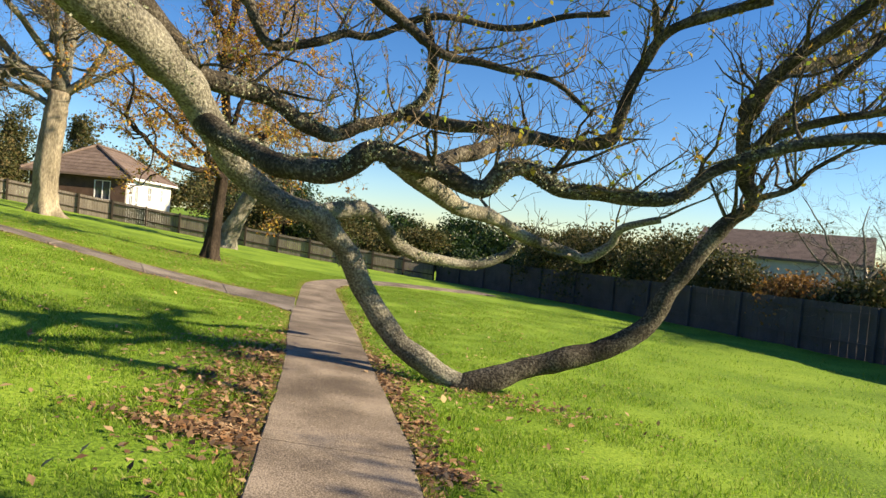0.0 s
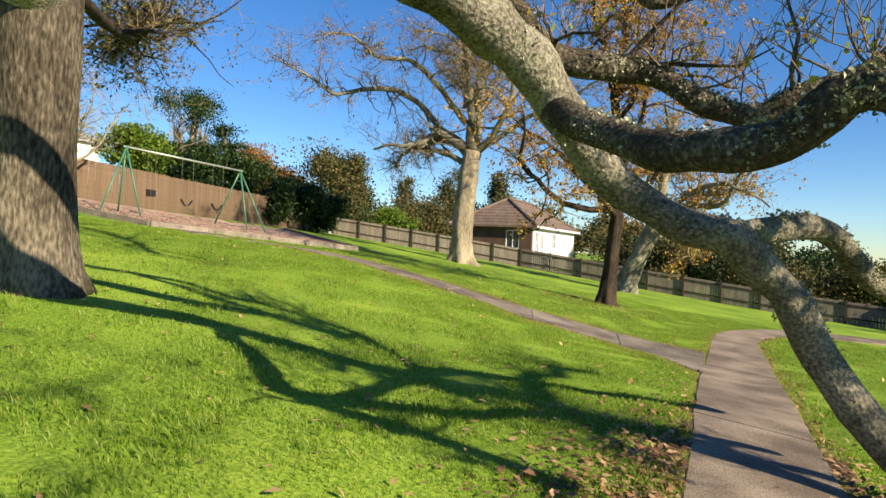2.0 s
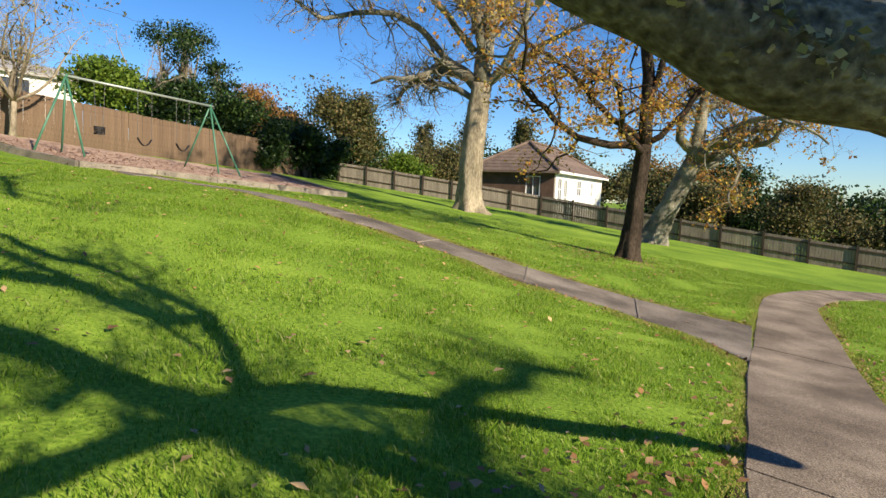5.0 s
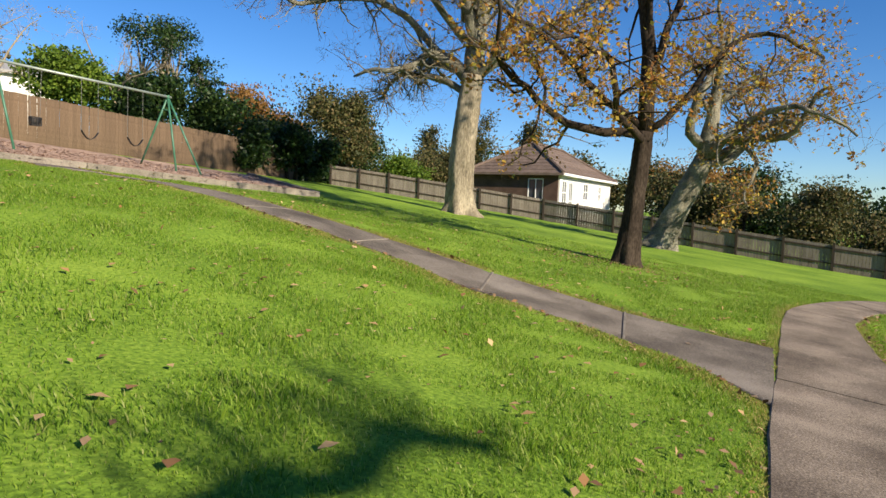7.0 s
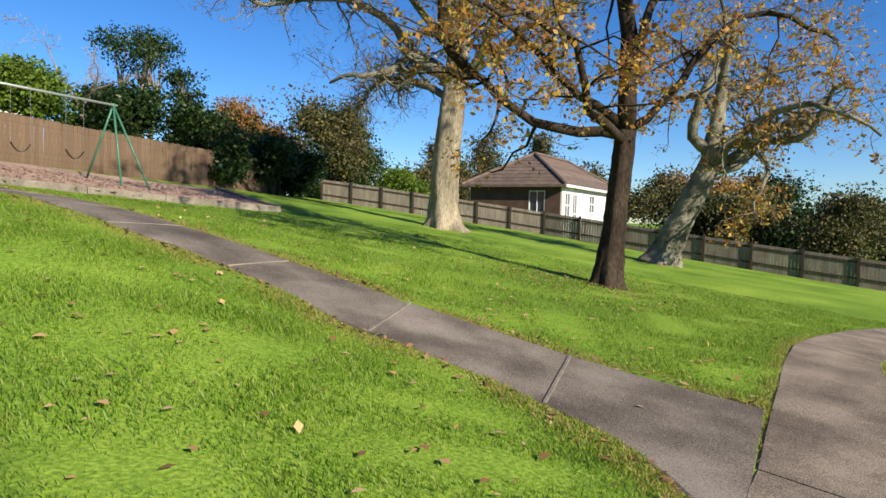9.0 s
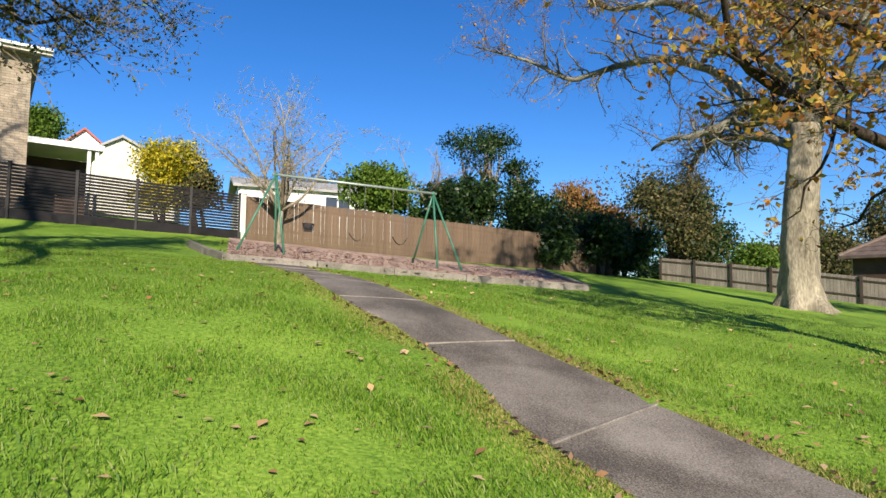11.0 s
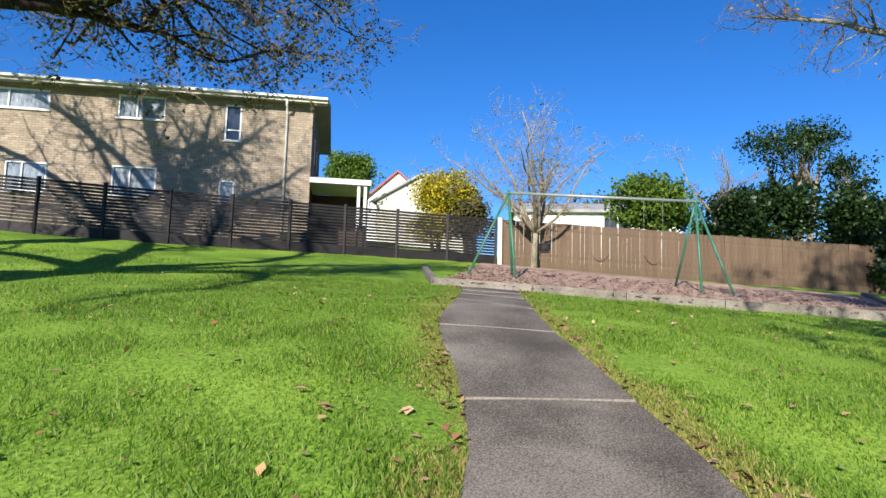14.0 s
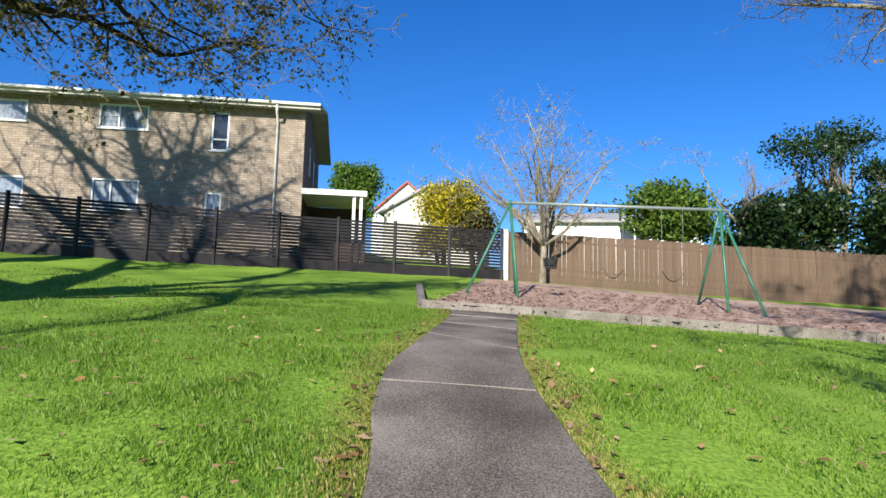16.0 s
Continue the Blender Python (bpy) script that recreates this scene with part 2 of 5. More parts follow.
# ---- mesh tools ----
class Shape:
    """Gathers vertices and faces, then becomes one mesh."""

    def __init__(self):
        self.v, self.f = [], []

    def add(self, verts, faces):
        k = len(self.v)
        self.v.extend(map(tuple, verts))
        self.f.extend(tuple(i + k for i in q) for q in faces)
        return self

    def box(self, c, size, rz=0.0, ry=0.0, rx=0.0, taper=1.0):
        hx, hy, hz = (s / 2 for s in size)
        e = Euler((rx, ry, rz)).to_matrix()
        pts = []
        for z, k in ((-hz, 1.0), (hz, taper)):
            for x, y in ((-hx, -hy), (hx, -hy), (hx, hy), (-hx, hy)):
                pts.append(Vector(c) + e @ Vector((x * k, y * k, z)))
        return self.add(pts, [(3, 2, 1, 0), (4, 5, 6, 7), (0, 1, 5, 4), (1, 2, 6, 5), (2, 3, 7, 6), (3, 0, 4, 7)])

    def beam(self, a, b, w, h, up=(0, 0, 1)):
        """A squared bar from a to b, w wide and h deep."""
        a, b = Vector(a), Vector(b)
        d = (b - a).normalized()
        s = d.cross(Vector(up))
        s = (s if s.length > 1e-4 else Vector((1, 0, 0))).normalized()
        n = s.cross(d)
        pts = [p + s * (i * w / 2) + n * (j * h / 2) for p in (a, b) for i, j in ((-1, -1), (1, -1), (1, 1), (-1, 1))]
        return self.add(pts, [(0, 1, 2, 3), (7, 6, 5, 4), (0, 4, 5, 1), (1, 5, 6, 2), (2, 6, 7, 3), (3, 7, 4, 0)])

    def tube(self, pts, radii, sides=8, rough=0.0, cap=True):
        pts = [Vector(p) for p in pts]
        ring, n = [], len(pts)
        side = None
        for i, p in enumerate(pts):
            d = (pts[min(i + 1, n - 1)] - pts[max(i - 1, 0)]).normalized()
            if side is None:
                side = d.orthogonal().normalized()
            side = (side - d * side.dot(d)).normalized()
            other = d.cross(side)
            for k in range(sides):
                a = 2 * math.pi * k / sides
                q = side * math.cos(a) + other * math.sin(a)
                r = radii[i]
                if rough:
                    w = p + q * r
                    r *= 1 + rough * (noise.noise(w * 3.1) + 0.55 * noise.noise(w * 8.3))
                ring.append(p + q * r)
        faces = [(i * sides + k, i * sides + (k + 1) % sides, (i + 1) * sides + (k + 1) % sides, (i + 1) * sides + k) for i in range(n - 1) for k in range(sides)]
        if cap:
            faces += [tuple(range(sides - 1, -1, -1)), tuple(range((n - 1) * sides, n * sides))]
        return self.add(ring, faces)

    def mesh(self, name, material, smooth=False):
        me = bpy.data.meshes.new(name)
        me.from_pydata(self.v, [], self.f)
        me.materials.append(material)
        if smooth:
            me.polygons.foreach_set("use_smooth", np.ones(len(me.polygons), bool))
        me.update()
        return me


def part(name, shape, material, parent=None, label="", smooth=False):
    ob = new(name, shape.mesh(name, material, smooth) if isinstance(shape, Shape) else shape)
    if parent:
        ob.parent = parent
    if label:
        ob["label"] = label
    return ob


def thing(name, label, category, at=(0, 0, 0), group="", kind=""):
    ob = new(name)
    ob.location = at
    return tagged(ob, label, category, group, kind)


def big_mesh(name, verts, faces, material, smooth=False):
    """A mesh straight from arrays: verts (n, 3), faces (m, k)."""
    me = bpy.data.meshes.new(name)
    m, k = faces.shape
    me.vertices.add(len(verts))
    me.vertices.foreach_set("co", np.ascontiguousarray(verts, np.float32).ravel())
    me.loops.add(m * k)
    me.loops.foreach_set("vertex_index", np.ascontiguousarray(faces, np.int32).ravel())
    me.polygons.add(m)
    me.polygons.foreach_set("loop_start", np.arange(0, m * k, k, dtype=np.int32))
    if smooth:
        me.polygons.foreach_set("use_smooth", np.ones(m, bool))
    me.materials.append(material)
    me.update(calc_edges=True)
    me.validate()
    return me


def curve_pts(pts, n):
    """n points along a smooth curve through pts."""
    p = np.array(pts, float)
    p = np.vstack([2 * p[0] - p[1], p, 2 * p[-1] - p[-2]])
    seg = len(p) - 3
    out = []
    for s in np.linspace(0, seg - 1e-6, n):
        i, t = int(s), s - int(s)
        a, b, c, d = p[i : i + 4]
        out.append(0.5 * (2 * b + (c - a) * t + (2 * a - 5 * b + 4 * c - d) * t * t + (3 * b - a - 3 * c + d) * t**3))
    return np.array(out)


def leaf_cards(centres, rng, size, flat=0.0, long=1.6, spread=0.35):
    """Pointed leaves of four corners, folded along the middle, at the given places."""
    n = len(centres)
    d = rng.normal(size=(n, 3))
    d[:, 2] *= 1 - flat
    d /= np.linalg.norm(d, axis=1)[:, None]
    s = np.cross(d, rng.normal(size=(n, 3)) * (1 - flat) + np.array([0, 0, flat * 3.0]))
    s /= np.linalg.norm(s, axis=1)[:, None] + 1e-9
    ln = size * rng.uniform(1 - spread, 1 + spread, n)[:, None]
    up = np.cross(s, d)
    a, b = centres - d * ln * long / 2, centres + d * ln * long / 2
    l, r = centres + s * ln / 2 + up * ln * 0.15, centres - s * ln / 2 + up * ln * 0.15
    verts = np.stack([a, r, b, l], 1).reshape(-1, 3)
    return verts, np.arange(4 * n).reshape(n, 4)


# ---- lawn ----
def grid_lines(lo, hi, step, far):
    out = np.cumsum(np.geomspace(step, far / 4, 26))
    return np.concatenate([lo - out[::-1], np.arange(lo, hi + step / 2, step), hi + out])


xs, ys = grid_lines(-34, 16, 0.4, 400), grid_lines(-6, 50, 0.4, 400)
gx, gy = np.meshgrid(xs, ys)
rng = np.random.default_rng(5)


def lumps(x, y):
    return 0.018 * np.sin(x * 2.1 + 0.7 * y) * np.sin(y * 1.7 - 0.4 * x) + 0.012 * np.sin(5.3 * x) * np.sin(4.7 * y)


gzz = ground_z(gx, gy) + lumps(gx, gy)
nx, ny = len(xs), len(ys)
idx = np.arange(nx * ny).reshape(ny, nx)
quads = np.stack([idx[:-1, :-1], idx[:-1, 1:], idx[1:, 1:], idx[1:, :-1]], -1).reshape(-1, 4)
lawn = new("ground", big_mesh("ground", np.stack([gx, gy, gzz], -1).reshape(-1, 3), quads, M_TURF, True))
tagged(lawn, "sloping mown park lawn of bright green grass", "lawn", kind="structure")

# ---- paths ----
MAIN_L = [(2.6, -6), (-0.06, 4.36), (-0.32, 5.34), (-1.06, 8.2), (-2.0, 11.4), (-2.92, 14.6), (-3.5, 16.85), (-4.05, 19), (-4.6, 21.2), (-4.85, 23.2), (-4.4, 27), (-2.6, 31), (1, 35)]
MAIN_R = [(3.85, -6), (1.12, 4.4), (0.9, 5.5), (0.12, 8.4), (-0.7, 11.5), (-1.5, 14.6), (-2.15, 16.9), (-2.8, 19.2), (-3.4, 21.1), (-3.75, 22.8), (-3.5, 25.6), (-1.6, 29.4), (2, 33.4)]
SIDE_L = [(-3.12, 15.5), (-4.37, 16.3), (-6.1, 16.35), (-7.4, 16.0), (-8.8, 15.8), (-10.1, 15.4), (-11.7, 14.85), (-14.3, 14.45), (-17.5, 13.8), (-18.95, 13.45)]
SIDE_R = [(-3.98, 18.55), (-5.2, 18.25), (-7.0, 17.85), (-8.3, 17.42), (-9.4, 17.0), (-10.4, 16.6), (-11.9, 16.05), (-13.6, 15.65), (-17.5, 15.0), (-19.15, 14.75)]


def footpath(name, left, right, length, shift, material, label, lift, joint=None):
    root = thing(name, label, "path", kind="structure")
    per = 6
    a, b = curve_pts(left, 400), curve_pts(right, 400)
    mid = (a + b) / 2
    run = np.concatenate([[0], np.cumsum(np.linalg.norm(np.diff(mid, axis=0), axis=1))])
    marks = np.concatenate([[0.0], np.arange(shift, run[-1] - 0.4, length), [run[-1]]])
    slabs = len(marks) - 1
    at = np.concatenate([np.linspace(p, q, per + 1)[:-1] for p, q in zip(marks, marks[1:])] + [[run[-1]]])
    a, b = (np.column_stack([np.interp(at, run, e[:, k]) for k in (0, 1)]) for e in (a, b))
    n = len(at)
    rnd = random.Random(7)
    for k in range(slabs):
        s = Shape()
        i0, i1 = k * per, (k + 1) * per
        dz = lift + rnd.uniform(-0.006, 0.006)
        rows = []
        for i in range(i0, i1 + 1):
            p, q = a[i].copy(), b[i].copy()
            t = a[min(i + 1, n - 1)] - a[max(i - 1, 0)]
            t = t / np.linalg.norm(t)
            off = 0.008 if i == i0 else -0.008 if i == i1 else 0.0
            p, q = p + t * off, q + t * off
            c = (q - p) / np.linalg.norm(q - p)
            wob = 0.018 * noise.noise(Vector((p[0] * 2.3, p[1] * 2.3, 1)))
            wob2 = 0.018 * noise.noise(Vector((q[0] * 2.3, q[1] * 2.3, 5)))
            p, q = p + c * wob, q + c * wob2
            ring = []
            for f, dn in ((0.0, -0.09), (0.0, -0.012), (0.012, 0.0), (0.34, 0.004), (0.67, 0.004), (0.988, 0.0), (1.0, -0.012), (1.0, -0.09)):
                w = p * (1 - f) + q * f
                ends = 0.006 if i in (i0, i1) and dn > -0.02 else 0.0
                ring.append((w[0], w[1], gz(*w) + dz + dn - ends))
            rows.append(ring)
        m = len(rows[0])
        verts = [v for r in rows for v in r]
        faces = [(r * m + j, r * m + j + 1, (r + 1) * m + j + 1, (r + 1) * m + j) for r in range(per) for j in range(m - 1)]
        faces += [tuple(range(m - 1, -1, -1)), tuple(range(per * m, (per + 1) * m))]
        s.add(verts, faces)
        part("slab", s, material, root)
        if joint and k:
            j = Shape()
            p, q = a[i0] * 0.985 + b[i0] * 0.015, a[i0] * 0.015 + b[i0] * 0.985
            j.beam((*p, gz(*p) + lift - 0.012), (*q, gz(*q) + lift - 0.012), 0.030 + rnd.uniform(-0.008, 0.008), 0.034)
            part("joint", j, joint, root, "pale sandy joint")
    return root


footpath("path", MAIN_L, MAIN_R, 2.95, 0.3, M_PATH, "worn brown-grey concrete footpath crossing the lawn", 0.035)
footpath("path", SIDE_L, SIDE_R, 2.12, 2.0, M_BRANCH, "dark grey concrete side path climbing to the playground", 0.030, M_JOINT)


# ---- trees ----
UP = Vector((0, 0, 1))


def wander(rnd, start, way, length, steps, wild, lift):
    """A crooked line of steps+1 points."""
    p, d = Vector(start), Vector(way).normalized()
    out = [p.copy()]
    for _ in range(steps):
        d = (d + Vector((rnd.gauss(0, wild), rnd.gauss(0, wild), rnd.gauss(0, wild))) + UP * lift).normalized()
        p = p + d * (length / steps)
        out.append(p.copy())
    return out


def sprout(rnd, thick, thin, tips, line, r0, r1, count, length, depth, wild=0.28, lift=0.04, spread=1.0, first=0.25, rise=False):
    """Side branches along a line, and twigs on them."""
    n = len(line) - 1
    for _ in range(count):
        s = rnd.uniform(first, 1.0) * n
        i = min(int(s), n - 1)
        p = line[i].lerp(line[i + 1], s - i)
        d = (line[i + 1] - line[i]).normalized()
        q = Vector((rnd.gauss(0, 1), rnd.gauss(0, 1), rnd.gauss(0, 0.8))).normalized()
        if rise:
            q.z = abs(q.z)
        way = (d * rnd.uniform(0.2, 0.9) + q * spread).normalized()
        if rise and way.z < -0.1:
            way.z = rnd.uniform(0.0, 0.4)
        r = (r0 + (r1 - r0) * s / n) * rnd.uniform(0.35, 0.6)
        ln = length * rnd.uniform(0.5, 1.25)
        r = min(max(r, 0.005), ln * 0.035)
        steps = 6 if ln > 1.2 else 4 if ln > 0.5 else 3
        sub = wander(rnd, p, way, ln, steps, wild, lift)
        if rise:
            sub = [Vector((q.x, q.y, p.z + abs(q.z - p.z))) for q in sub]
        rad = [r * (1 - 0.75 * k / steps) for k in range(steps + 1)]
        if r > 0.022:
            thick.tube(sub, rad, 6, 0.0, False)
        else:
            thin.tube(sub, [max(x, 0.0035) for x in rad], 3, 0.0, False)
        tips.extend(sub[1:])
        if depth > 0:
            sprout(rnd, thick, thin, tips, sub, rad[0], rad[-1], rnd.randint(3, 6), ln * 0.5, depth - 1, wild * 1.1, lift, spread, 0.15, rise)


def leaves_at(name, tips, rnd_seed, count, size, material, parent, jitter=0.12, label=""):
    r = np.random.default_rng(rnd_seed)
    t = np.array([tuple(p) for p in tips])
    c = t[r.integers(0, len(t), count)] + r.normal(size=(count, 3)) * jitter
    v, f = leaf_cards(c, r, size, 0.2)
    ob = part(name, big_mesh(name, v, f, material), material, parent, label)
    ob["kind"] = "stuff"
    return ob


def trunk_line(base, top, bend, steps=7):
    a, b = Vector(base), Vector(top)
    return [a.lerp(b, k / steps) + Vector(bend) * math.sin(math.pi * k / steps) for k in range(steps + 1)]


def flared(radius, top, steps=7, flare=0.75):
    return [radius * (1 - (1 - top) * k / steps) * (1 + flare * math.exp(-k * 1.9)) for k in range(steps + 1)]


# The sweeping oak: limbs drawn by a few bends each, radius at start and end.
OAK = (-8.75, 6.15)
oak = thing("oak_tree", "huge spreading grey oak with low boughs touching the lawn", "tree", (OAK[0], OAK[1], gz(*OAK)), "oaks on the lawn")
OAK_LIMBS = {
    "low_bough": ([(-8.7, 6.2, 4.6), (-7.2, 5.5, 5.4), (-5.2, 4.9, 5.6), (-3.6, 5.0, 4.9), (-2.75, 5.5, 4.1), (-2.23, 6.5, 3.55), (-2.04, 7.15, 3.25), (-1.88, 7.51, 2.89), (-1.62, 7.85, 2.4), (-1.27, 8.13, 2.1), (-0.83, 8.37, 1.94), (-0.61, 8.73, 1.64), (-0.34, 9.06, 1.13), (0.07, 9.25, 0.46), (0.66, 9.18, 0.06), (1.2, 9.12, -0.2)], [0.44, 0.42, 0.38, 0.33, 0.27, 0.225, 0.20, 0.17, 0.145, 0.135, 0.148, 0.148, 0.15, 0.15, 0.15, 0.16], 0.165, 0),
    "near_bough": ([(-1.95, 7.45, 2.92), (-1.6, 7.2, 2.74), (-1.14, 7.0, 2.53), (-0.62, 6.65, 2.38), (-0.17, 6.56, 2.41), (0.15, 6.51, 2.59), (0.47, 6.57, 2.54), (0.84, 6.66, 2.44), (1.17, 6.74, 2.34), (1.37, 6.72, 2.52), (1.58, 6.81, 2.57), (1.93, 6.9, 2.42), (2.32, 6.95, 2.4), (2.81, 6.96, 2.38), (3.13, 6.97, 2.47), (3.42, 6.96, 2.73), (4.14, 6.85, 3.02), (5.2, 6.4, 3.1)], 0.135, 0.055, 60),
    "pale_limb": ([(0.36, 6.55, 2.55), (0.65, 7.11, 2.35), (0.95, 7.74, 2.18), (1.31, 8.55, 2.13), (1.79, 9.34, 1.92), (2.39, 9.78, 1.77), (2.69, 9.91, 1.69), (3.01, 9.79, 1.91), (3.12, 9.67, 2.15), (3.58, 9.45, 2.31)], 0.115, 0.05, 16),
    "upper_limb": ([(-4.4, 5.0, 5.5), (-3.4, 6.0, 4.9), (-2.68, 7.15, 4.1), (-2.46, 7.61, 3.78), (-2.31, 7.98, 3.5), (-1.95, 8.37, 3.45), (-1.61, 8.63, 3.39), (-1.2, 8.8, 3.13), (-0.86, 8.97, 3.03), (-0.52, 9.07, 3.21), (-0.02, 9.23, 3.4), (0.18, 9.33, 3.59), (0.35, 9.29, 3.86), (0.33, 9.2, 4.22), (0.22, 9.03, 4.75)], 0.17, 0.05, 60),
    "crossing_limb": ([(0.05, 9.24, 3.41), (0.69, 9.02, 3.29), (1.28, 8.75, 3.24), (1.76, 8.45, 3.12), (2.23, 8.31, 3.06), (2.6, 8.25, 3.15), (2.69, 8.18, 3.45), (2.77, 8.09, 3.76), (2.86, 8.01, 4.0), (3.04, 7.88, 4.29), (3.41, 7.73, 4.45), (3.99, 7.48, 4.58)], 0.095, 0.055, 55),
    "linking_limb": ([(0.59, 6.69, 2.48), (1.07, 7.3, 2.77), (1.42, 7.88, 2.98), (1.76, 8.45, 3.12)], 0.085, 0.085, 14),
    "rising_bough": ([(1.0, 9.13, -0.22), (1.3, 9.16, -0.08), (1.87, 9.25, 0.13), (2.47, 9.33, 0.33), (2.91, 9.39, 0.48), (3.49, 9.42, 0.84), (3.77, 9.49, 1.32), (4.1, 9.52, 1.82), (4.43, 9.51, 2.3), (4.71, 9.38, 2.63), (4.53, 9.3, 3.06), (4.46, 9.1, 3.75), (4.76, 8.73, 4.32), (5.11, 8.22, 4.66), (5.6, 7.7, 5.2)], 0.185, 0.06, 90),
    "far_limb": ([(-0.84, 8.37, 1.97), (-0.55, 8.95, 2.1), (-0.33, 9.41, 2.06), (-0.16, 10.04, 1.74), (0.14, 10.58, 1.52), (0.59, 11.12, 1.41), (1.01, 11.33, 1.37), (1.56, 11.44, 1.55), (1.81, 11.44, 1.8)], 0.125, 0.07, 0),
    "high_limb": ([(-3.0, 7.0, 5.3), (-2.08, 8.44, 4.68), (-1.9, 8.6, 4.4), (-1.71, 8.76, 4.1), (-1.17, 8.91, 4.22), (-0.82, 8.96, 4.37), (-0.46, 9.04, 4.38), (0.34, 9.06, 4.7), (1.31, 9.14, 4.63), (2.02, 9.05, 4.8), (2.58, 8.97, 4.84)], 0.085, 0.035, 45),
    "drooping_limb": ([(-1.4, 7.9, 5.4), (-0.3, 8.45, 4.65), (0.19, 8.63, 4.33), (0.56, 8.74, 4.11), (0.99, 8.77, 4.07), (1.36, 8.8, 4.0), (1.93, 8.8, 3.9), (2.46, 8.82, 3.52)], 0.085, 0.03, 45),
    "outer_branch": ([(4.52, 9.29, 3.13), (4.98, 9.1, 3.79), (5.31, 8.87, 4.12), (5.9, 8.4, 4.8)], 0.075, 0.04, 45),
    "outer_branch.001": ([(4.53, 9.27, 3.27), (4.92, 8.63, 3.53), (5.64, 8.23, 3.68), (6.6, 7.9, 3.8)], 0.075, 0.03, 45),
    "outer_branch.002": ([(4.71, 9.38, 2.67), (5.16, 9.29, 2.85), (5.36, 9.16, 3.11), (5.9, 9.0, 3.5)], 0.05, 0.02, 22),
    "outer_branch.003": ([(4.46, 9.1, 3.75), (4.9, 9.7, 4.3), (5.5, 10.3, 4.7), (6.3, 10.7, 5.0), (7.1, 11.3, 5.5), (8.0, 11.7, 5.7)], 0.14, 0.06, 60),
    "high_limb.001": ([(-8.6, 6.3, 6.0), (-6.5, 8.0, 8.0), (-4.0, 9.0, 8.6), (-1.0, 9.6, 8.4), (1.5, 9.2, 8.0)], 0.26, 0.06, 60),
    "high_limb.002": ([(-8.8, 6.0, 5.5), (-9.5, 3.5, 8.2), (-10.6, 1.0, 10.2), (-12.4, -1.0, 11.8), (-14.5, -2.0, 12.6)], 0.30, 0.06, 60),
    "high_limb.003": ([(-8.9, 6.3, 5.3), (-10.4, 7.5, 5.3), (-11.9, 8.7, 5.5), (-12.9, 9.6, 6.1), (-13.8, 10.0, 6.5), (-14.6, 10.5, 7.0), (-15.6, 11.1, 7.5), (-16.4, 11.5, 7.6)], 0.13, 0.025, 110),
    "high_limb.004": ([(-8.75, 6.2, 6.3), (-8.5, 6.8, 9.0), (-9.2, 6.0, 11.5), (-8.6, 5.2, 14.0)], 0.30, 0.06, 60),
    "high_limb.005": ([(-8.7, 6.0, 5.8), (-6.6, 3.0, 7.6), (-4.0, 0.8, 8.6), (-1.5, -1.0, 8.8)], 0.26, 0.06, 40),
    "high_limb.007": ([(-11.9, 8.7, 5.5), (-12.9, 9.2, 5.7), (-13.9, 9.5, 5.85), (-14.9, 9.8, 5.8), (-15.7, 10.3, 6.3), (-16.4, 10.7, 6.5)], 0.06, 0.018, 70),
    "high_limb.008": ([(-8.8, 6.3, 6.0), (-10.5, 8.3, 8.0), (-12.5, 10.0, 9.0), (-14.5, 11.0, 9.6)], 0.2, 0.04, 60),
    "high_limb.006": ([(-8.7, 6.1, 5.2), (-9.6, 4.4, 6.6), (-11.6, 3.6, 7.4), (-14.2, 3.4, 7.9), (-16.4, 3.8, 8.3)], 0.24, 0.05, 75),
}


